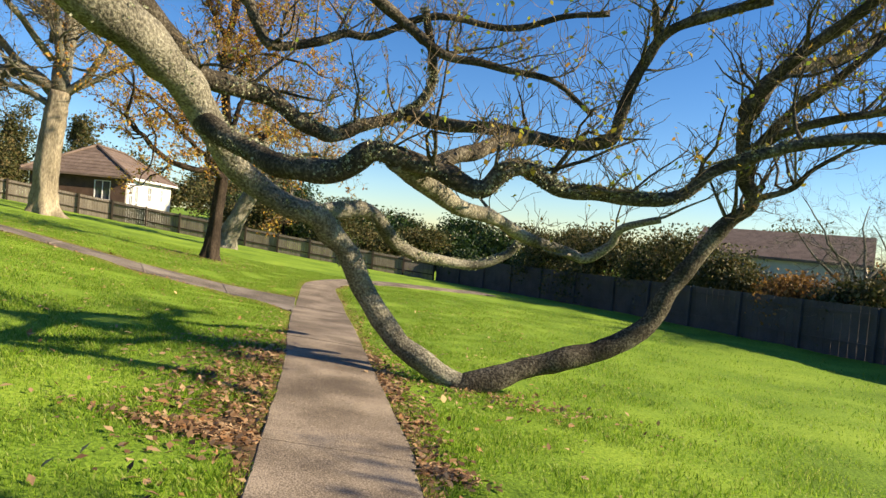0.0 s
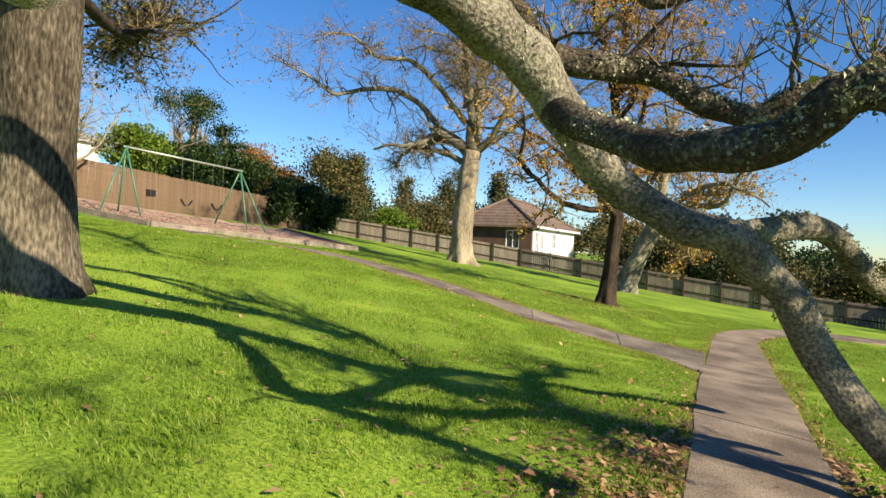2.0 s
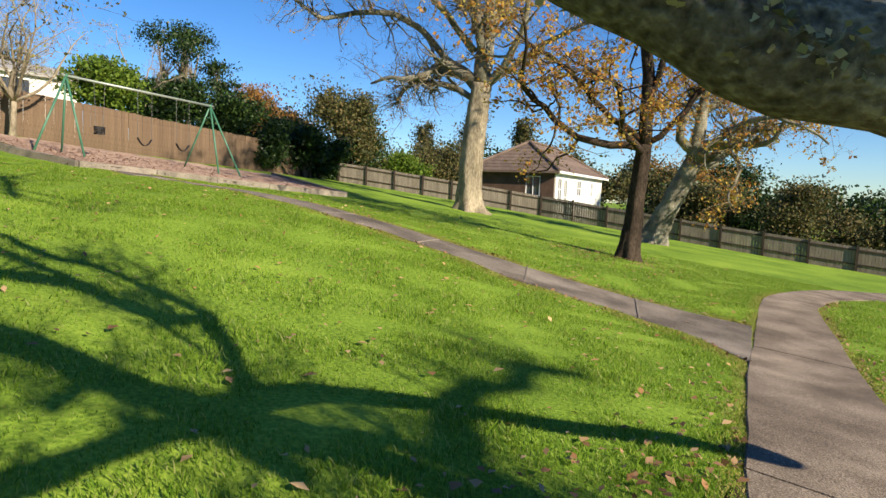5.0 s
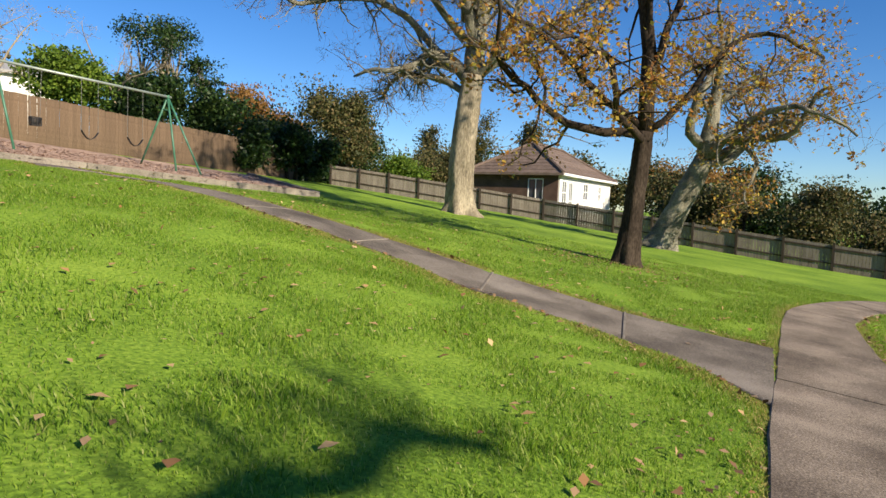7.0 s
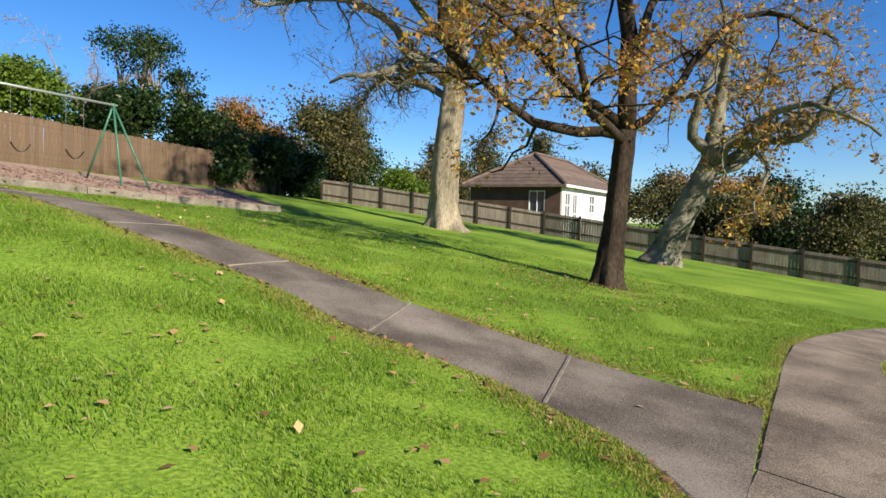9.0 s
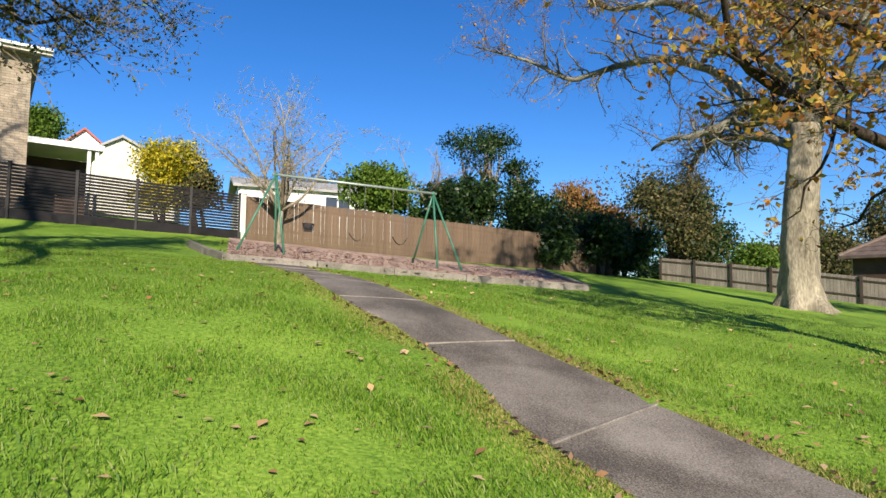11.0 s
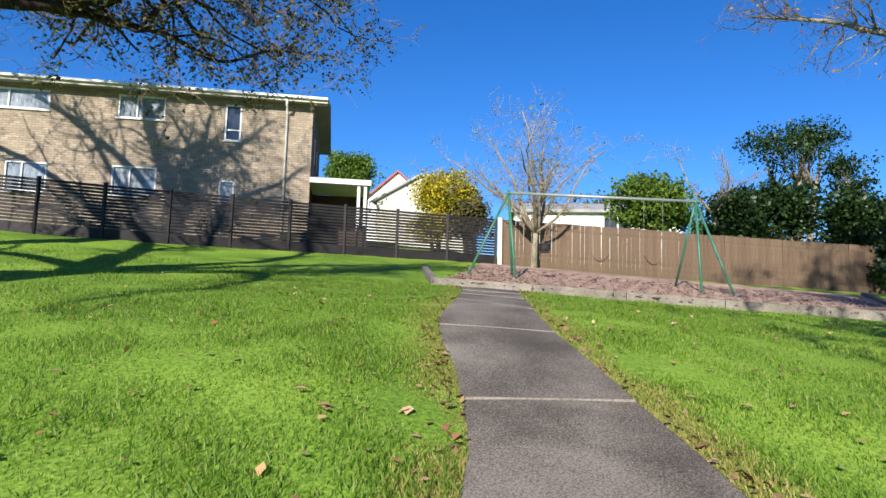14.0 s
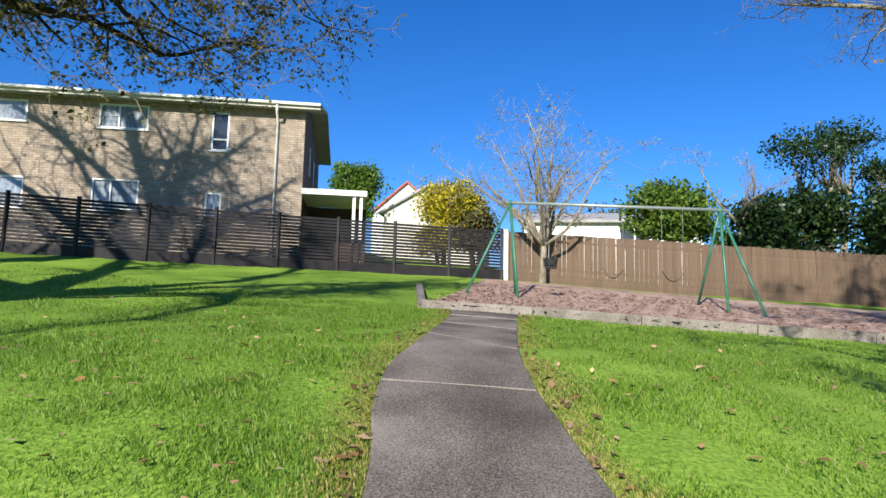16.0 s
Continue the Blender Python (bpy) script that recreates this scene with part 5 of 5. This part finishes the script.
for k, (x, y, w, h, mm) in enumerate([(5.2, 40.0, 2.5, 4.3, M_OLIVE), (7.6, 37.0, 2.5, 4.6, M_OLIVE), (10.0, 33.4, 2.5, 4.4, M_OLIVE), (11.9, 30.0, 2.4, 3.8, M_OLIVE), (13.2, 26.8, 2.0, 2.9, M_RUST), (14.6, 23.6, 1.8, 2.7, M_OLIVE), (3.0, 43.0, 2.2, 3.0, M_EVERGREEN), (0.2, 47.5, 2.2, 2.6, M_EVERGREEN)]):
    shrub("bush", "ivy-covered hedge rising over the dark fence", "bush", (x, y), gz(x, y) - 0.1, (w, w, 0.3, h), 6500, 0.12, mm, 100 + k, 18, 4, group="hedge over the dark fence")
for k, (x, y, w, h) in enumerate([(-2.5, 62, 4.0, 5.2), (3.5, 64, 4.5, 5.6), (10, 60, 4.0, 5.0), (-9, 66, 5, 6.0), (18, 58, 5, 6.5), (-18, 68, 5, 6.5), (-28, 72, 6, 8)]):
    shrub("tree", "dark green tree in the distance", "tree", (x, y), -3.0, (w, w, 0.5, h), 5000, 0.25, M_EVERGREEN, 120 + k, 18, 2, group="distant trees")


for k, (x, y, w, h, mm) in enumerate([(-47, 39, 3.4, 6.0, M_OLIVE), (-43.5, 45, 3.2, 5.4, M_EVERGREEN), (-40, 50, 3.0, 5.0, M_OLIVE), (-22.5, 57, 2.6, 4.6, M_OLIVE), (-18.5, 53, 2.4, 4.0, M_EVERGREEN), (-36, 60, 4.0, 6.0, M_OLIVE), (-48, 32, 3.0, 5.5, M_EVERGREEN), (-24, 64, 4.0, 6.5, M_RUST), (22, 48, 3.6, 6.0, M_OLIVE), (26, 36, 3.4, 6.0, M_RUST), (21, 27, 2.6, 4.4, M_OLIVE)]):
    shrub("tree", "garden tree among the houses beyond the park", "tree", (x, y), gz(x, y), (w, w, 0.3, h), 6000, 0.17, mm, 150 + k, 18, 3, group="garden trees")


far_rnd = random.Random(9)
for k in range(17):
    a = radians(-38 + 6.2 * k)
    d = far_rnd.uniform(60, 76)
    x, y = -3 - d * math.sin(a), 12 + d * math.cos(a)
    shrub("tree", "olive-green tree on the skyline beyond the houses", "tree", (x, y), gz(x, y), (4.2, 4.2, 0.2, far_rnd.uniform(4.5, 6.8)), 3600, 0.26, M_OLIVE if k % 3 else M_EVERGREEN, 200 + k, 20, 2, group="distant trees")


def bare_tree(name, label, at, z0, radius, height, reach, limbs, seed, bark, fork=0.8, leaf=None, n_leaves=0):
    """A small leafless tree of many thin upright limbs."""
    rnd = random.Random(seed)
    root = thing(name, label, "tree", (at[0], at[1], z0), "bare garden trees")
    t = Shape()
    line = trunk_line((0, 0, -0.1), (0.05, 0.05, fork), (0.03, 0, 0), 5)
    t.tube(line, flared(radius, 0.8, 5, 0.4), 10, 0.08)
    part("trunk", t, bark, root, "", True)
    twigs, tips = Shape(), []
    for k in range(limbs):
        a = 2.4 * k
        s = Shape()
        w = rnd.uniform(0.2, 1.0)
        way = Vector((math.cos(a) * w, math.sin(a) * w, 1))
        p = wander(rnd, line[-1], way, (height - fork) * rnd.uniform(0.75, 1.0), 9, 0.2, 0.03)
        s.tube(p, [radius * 0.5 * (1 - 0.9 * i / 9) + 0.006 for i in range(10)], 6)
        sprout(rnd, s, twigs, tips, p, radius * 0.5, 0.01, 8, reach, 2, 0.28, 0.05)
        part("limb", s, bark, root, "", True)
    w = part("twig", twigs, bark, root, "fine bare twigs")
    w["kind"] = "stuff"
    if leaf:
        leaves_at("leaves", tips, seed, n_leaves, 0.06, leaf, root)
    return root


bare_tree("bare_tree", "small bare pale tree by the brown fence", (-28.75, 14.0), gz(-28.75, 14.0), 0.12, 6.4, 1.6, 13, 131, M_BARK_PALE, 1.3, M_SPARSE, 900)
bare_tree("bare_tree", "dead forked trunk among evergreen bushes", (-33.6, 20.9), gz(-33.6, 20.9), 0.12, 6.2, 0.9, 4, 132, M_BARK_PALE, 2.5)
bare_tree("bare_tree", "bare slender tree behind the dark fence", (15.2, 25.4), gz(15.2, 25.4), 0.14, 6.5, 1.8, 8, 133, M_BARK, 1.5)
bare_tree("bare_tree", "bare slender tree behind the dark fence", (16.6, 23.0), gz(16.6, 23.0), 0.14, 6.2, 1.8, 8, 134, M_BARK, 1.5)


# ---- fallen leaves and grass blades ----
def inside_path(x, y):
    def within(left, right):
        a, b = curve_pts(left, 60), curve_pts(right, 60)
        ok = np.zeros(len(x), bool)
        for k in range(59):
            quad = np.array([a[k], a[k + 1], b[k + 1], b[k]])
            sign = np.ones(len(x), bool)
            other = np.ones(len(x), bool)
            for i in range(4):
                p, q = quad[i], quad[(i + 1) % 4]
                cr = (q[0] - p[0]) * (y - p[1]) - (q[1] - p[1]) * (x - p[0])
                sign &= cr >= 0
                other &= cr <= 0
            ok |= sign | other
        return ok
    return within(MAIN_L, MAIN_R) | within(SIDE_L, SIDE_R)


def scatter_leaves():
    r = np.random.default_rng(77)
    c = []
    mid = curve_pts(MAIN_L, 300)
    for p in mid[(mid[:, 1] > 2.5) & (mid[:, 1] < 14)]:
        n = int(75 * math.exp(-((p[1] - 7.2) / 2.3) ** 2)) + 3
        for _ in range(n):
            c.append((p[0] - abs(r.normal(0.15, 0.55)), p[1] + r.uniform(-0.1, 0.1)))
    midr = curve_pts(MAIN_R, 300)
    for p in midr[(midr[:, 1] > 2.5) & (midr[:, 1] < 24)]:
        n = int(30 * math.exp(-((p[1] - 7.5) / 3.0) ** 2)) + 3
        for _ in range(n):
            c.append((p[0] + abs(r.normal(0.05, 0.22)), p[1] + r.uniform(-0.1, 0.1)))
    for edge, sg in ((SIDE_L, -1), (SIDE_R, 1)):
        for p in curve_pts(edge, 160):
            for _ in range(2):
                c.append((p[0], p[1] + sg * abs(r.normal(0.03, 0.15))))
    n = 900
    c += list(zip(r.uniform(-17, 4, n), r.uniform(3, 26, n)))
    for _ in range(700):
        a = r.normal(size=2) * 1.1
        c.append((-9.2 + a[0], 23.6 + a[1]))
    c += [(1.4 + a, 8.7 + b) for a, b in r.normal(size=(500, 2)) * (1.0, 0.35)]
    c = np.array(c)
    on = inside_path(c[:, 0], c[:, 1])
    keep = ~on | (r.random(len(c)) < 0.06)
    c, on = c[keep], on[keep]
    z = ground_z(c[:, 0], c[:, 1]) + np.where(on, 0.045, r.uniform(0.02, 0.05, len(c)))
    v, f = leaf_cards(np.column_stack([c, z]), r, 0.036, 0.6, 1.7, 0.6)
    ob = new("fallen_leaves", big_mesh("fallen_leaves", v, f, M_FALLEN))
    tagged(ob, "dry brown oak leaves scattered on the lawn and path edges", "leaf litter", kind="stuff")


scatter_leaves()


def stray_leaves():
    """Single large pale leaves lying on top of the grass."""
    r = np.random.default_rng(78)
    x, y = r.uniform(-18.5, 2.5, 2600), r.uniform(5, 23, 2600)
    keep = (r.random(2600) < 0.35 + 0.5 * np.exp(-(((x + 9) / 5) ** 2 + ((y - 15) / 3.5) ** 2))) & ~inside_path(x, y)
    x, y = x[keep], y[keep]
    v, f = leaf_cards(np.column_stack([x, y, ground_z(x, y) + 0.046]), r, 0.056, 0.85, 1.5, 0.5)
    ob = new("fallen_leaves", big_mesh("stray_leaves", v, f, M_STRAY))
    tagged(ob, "single pale orange-brown oak leaves lying on the grass", "leaf litter", kind="stuff")


stray_leaves()


def soil_strip(name, label, edge, sign, y0, y1, wide, seed):
    """Bare soil along a path's edge, with a ragged outer rim."""
    p = curve_pts(edge, 700)
    p = p[(p[:, 1] > y0) & (p[:, 1] < y1)]
    n = len(p)
    t = np.gradient(p, axis=0)
    t /= np.linalg.norm(t, axis=1)[:, None]
    nrm = np.column_stack([-t[:, 1], t[:, 0]]) * sign
    rows = []
    for k, (q, m) in enumerate(zip(p, nrm)):
        fade = math.sin(math.pi * (k + 0.5) / n) ** 0.5
        w = wide * fade * (0.75 + 0.5 * noise.noise(Vector((q[0] * 0.9, q[1] * 0.9, seed))) + 0.35 * noise.noise(Vector((q[0] * 4, q[1] * 4, seed))))
        rows.append([q + m * (max(w, 0.02) * u - 0.01) for u in (0, 0.3, 0.6, 0.85, 1.0)])
    flat = np.array(rows).reshape(-1, 2)
    drop = np.tile([0.0, 0.0, 0.0, -0.004, -0.03], n)
    z = ground_z(flat[:, 0], flat[:, 1]) + lumps(flat[:, 0], flat[:, 1]) * 0.9 + 0.016 + drop
    k = np.arange(5 * n).reshape(n, 5)
    quads = np.stack([k[:-1, :-1], k[1:, :-1], k[1:, 1:], k[:-1, 1:]], -1).reshape(-1, 4)
    ob = new(name, big_mesh(name, np.column_stack([flat, z]), quads, M_SOIL, True))
    tagged(ob, label, "soil", kind="structure")


soil_strip("soil", "bare brown soil with leaf litter along the path", MAIN_L, 1, 4.2, 10.8, 0.55, 1)
soil_strip("soil", "bare brown soil with leaf litter along the path", MAIN_R, -1, 4.4, 12.5, 0.26, 2)


def blades(r, x, y, h, wide):
    n = len(x)
    z = ground_z(x, y) - 0.004
    clump = 0.8 + 0.45 * np.sin(x * 3.1 + 1.3 * np.sin(y * 2.3)) * np.sin(y * 2.7 + np.sin(x * 1.9))
    hh = h * clump * r.uniform(0.5, 1.5, n)
    a = r.uniform(0, 2 * np.pi, n)
    w = r.uniform(0.0022, 0.0045, n) * wide
    bend = r.uniform(0.1, 0.75, n) * hh
    ca, sa = np.cos(a), np.sin(a)
    p0 = np.column_stack([x - sa * w, y + ca * w, z])
    p1 = np.column_stack([x + sa * w, y - ca * w, z])
    p2 = np.column_stack([x + sa * w * 0.7 + ca * bend * 0.35, y - ca * w * 0.7 + sa * bend * 0.35, z + hh * 0.6])
    p3 = np.column_stack([x + ca * bend, y + sa * bend, z + hh])
    return np.stack([p0, p1, p2, p3], 1).reshape(-1, 3), np.arange(4 * n).reshape(n, 4)


def path_distance(x, y):
    d = np.full(len(x), 1e9)
    for e in (curve_pts(MAIN_L, 50), curve_pts(SIDE_L, 40)):
        for p in e:
            d = np.minimum(d, np.hypot(x - p[0], y - p[1]))
    return d


def grass():
    r = np.random.default_rng(99)
    n = 3000000
    x, y = r.uniform(-19.5, 12, n), r.uniform(-1.0, 28, n)
    d = path_distance(x, y)
    keep = r.random(n) < np.exp(-d / 3.2)
    x, y, d = x[keep], y[keep], d[keep]
    keep = ~inside_path(x, y)
    x, y, d = x[keep], y[keep], d[keep]
    v, f = blades(r, x, y, 0.046 + 0.0006 * d, 0.9 + 0.10 * d)
    ob = new("grass", big_mesh("grass", v, f, M_GRASS))
    tagged(ob, "short bright green lawn grass beside the paths", "grass", kind="stuff")
    xs, ys = [], []
    for e, c in ((MAIN_L, 60000), (MAIN_R, 60000), (SIDE_L, 70000), (SIDE_R, 60000)):
        p = curve_pts(e, 500)
        k = r.integers(0, 500, c)
        xs.append(p[k, 0] + r.normal(0, 0.09 if e in (MAIN_L, MAIN_R) else 0.17, c))
        ys.append(p[k, 1] + r.normal(0, 0.09 if e in (MAIN_L, MAIN_R) else 0.17, c))
    x, y = np.concatenate(xs), np.concatenate(ys)
    keep = ~inside_path(x, y) & (x > -19.3) & (y > 0) & (y < 24)
    x, y = x[keep], y[keep]
    v, f = blades(r, x, y, 0.035, 1.3)
    ob = new("grass", big_mesh("dry_grass", v, f, M_DRY))
    tagged(ob, "pale dry grass along the path edges", "grass", kind="stuff")


grass()
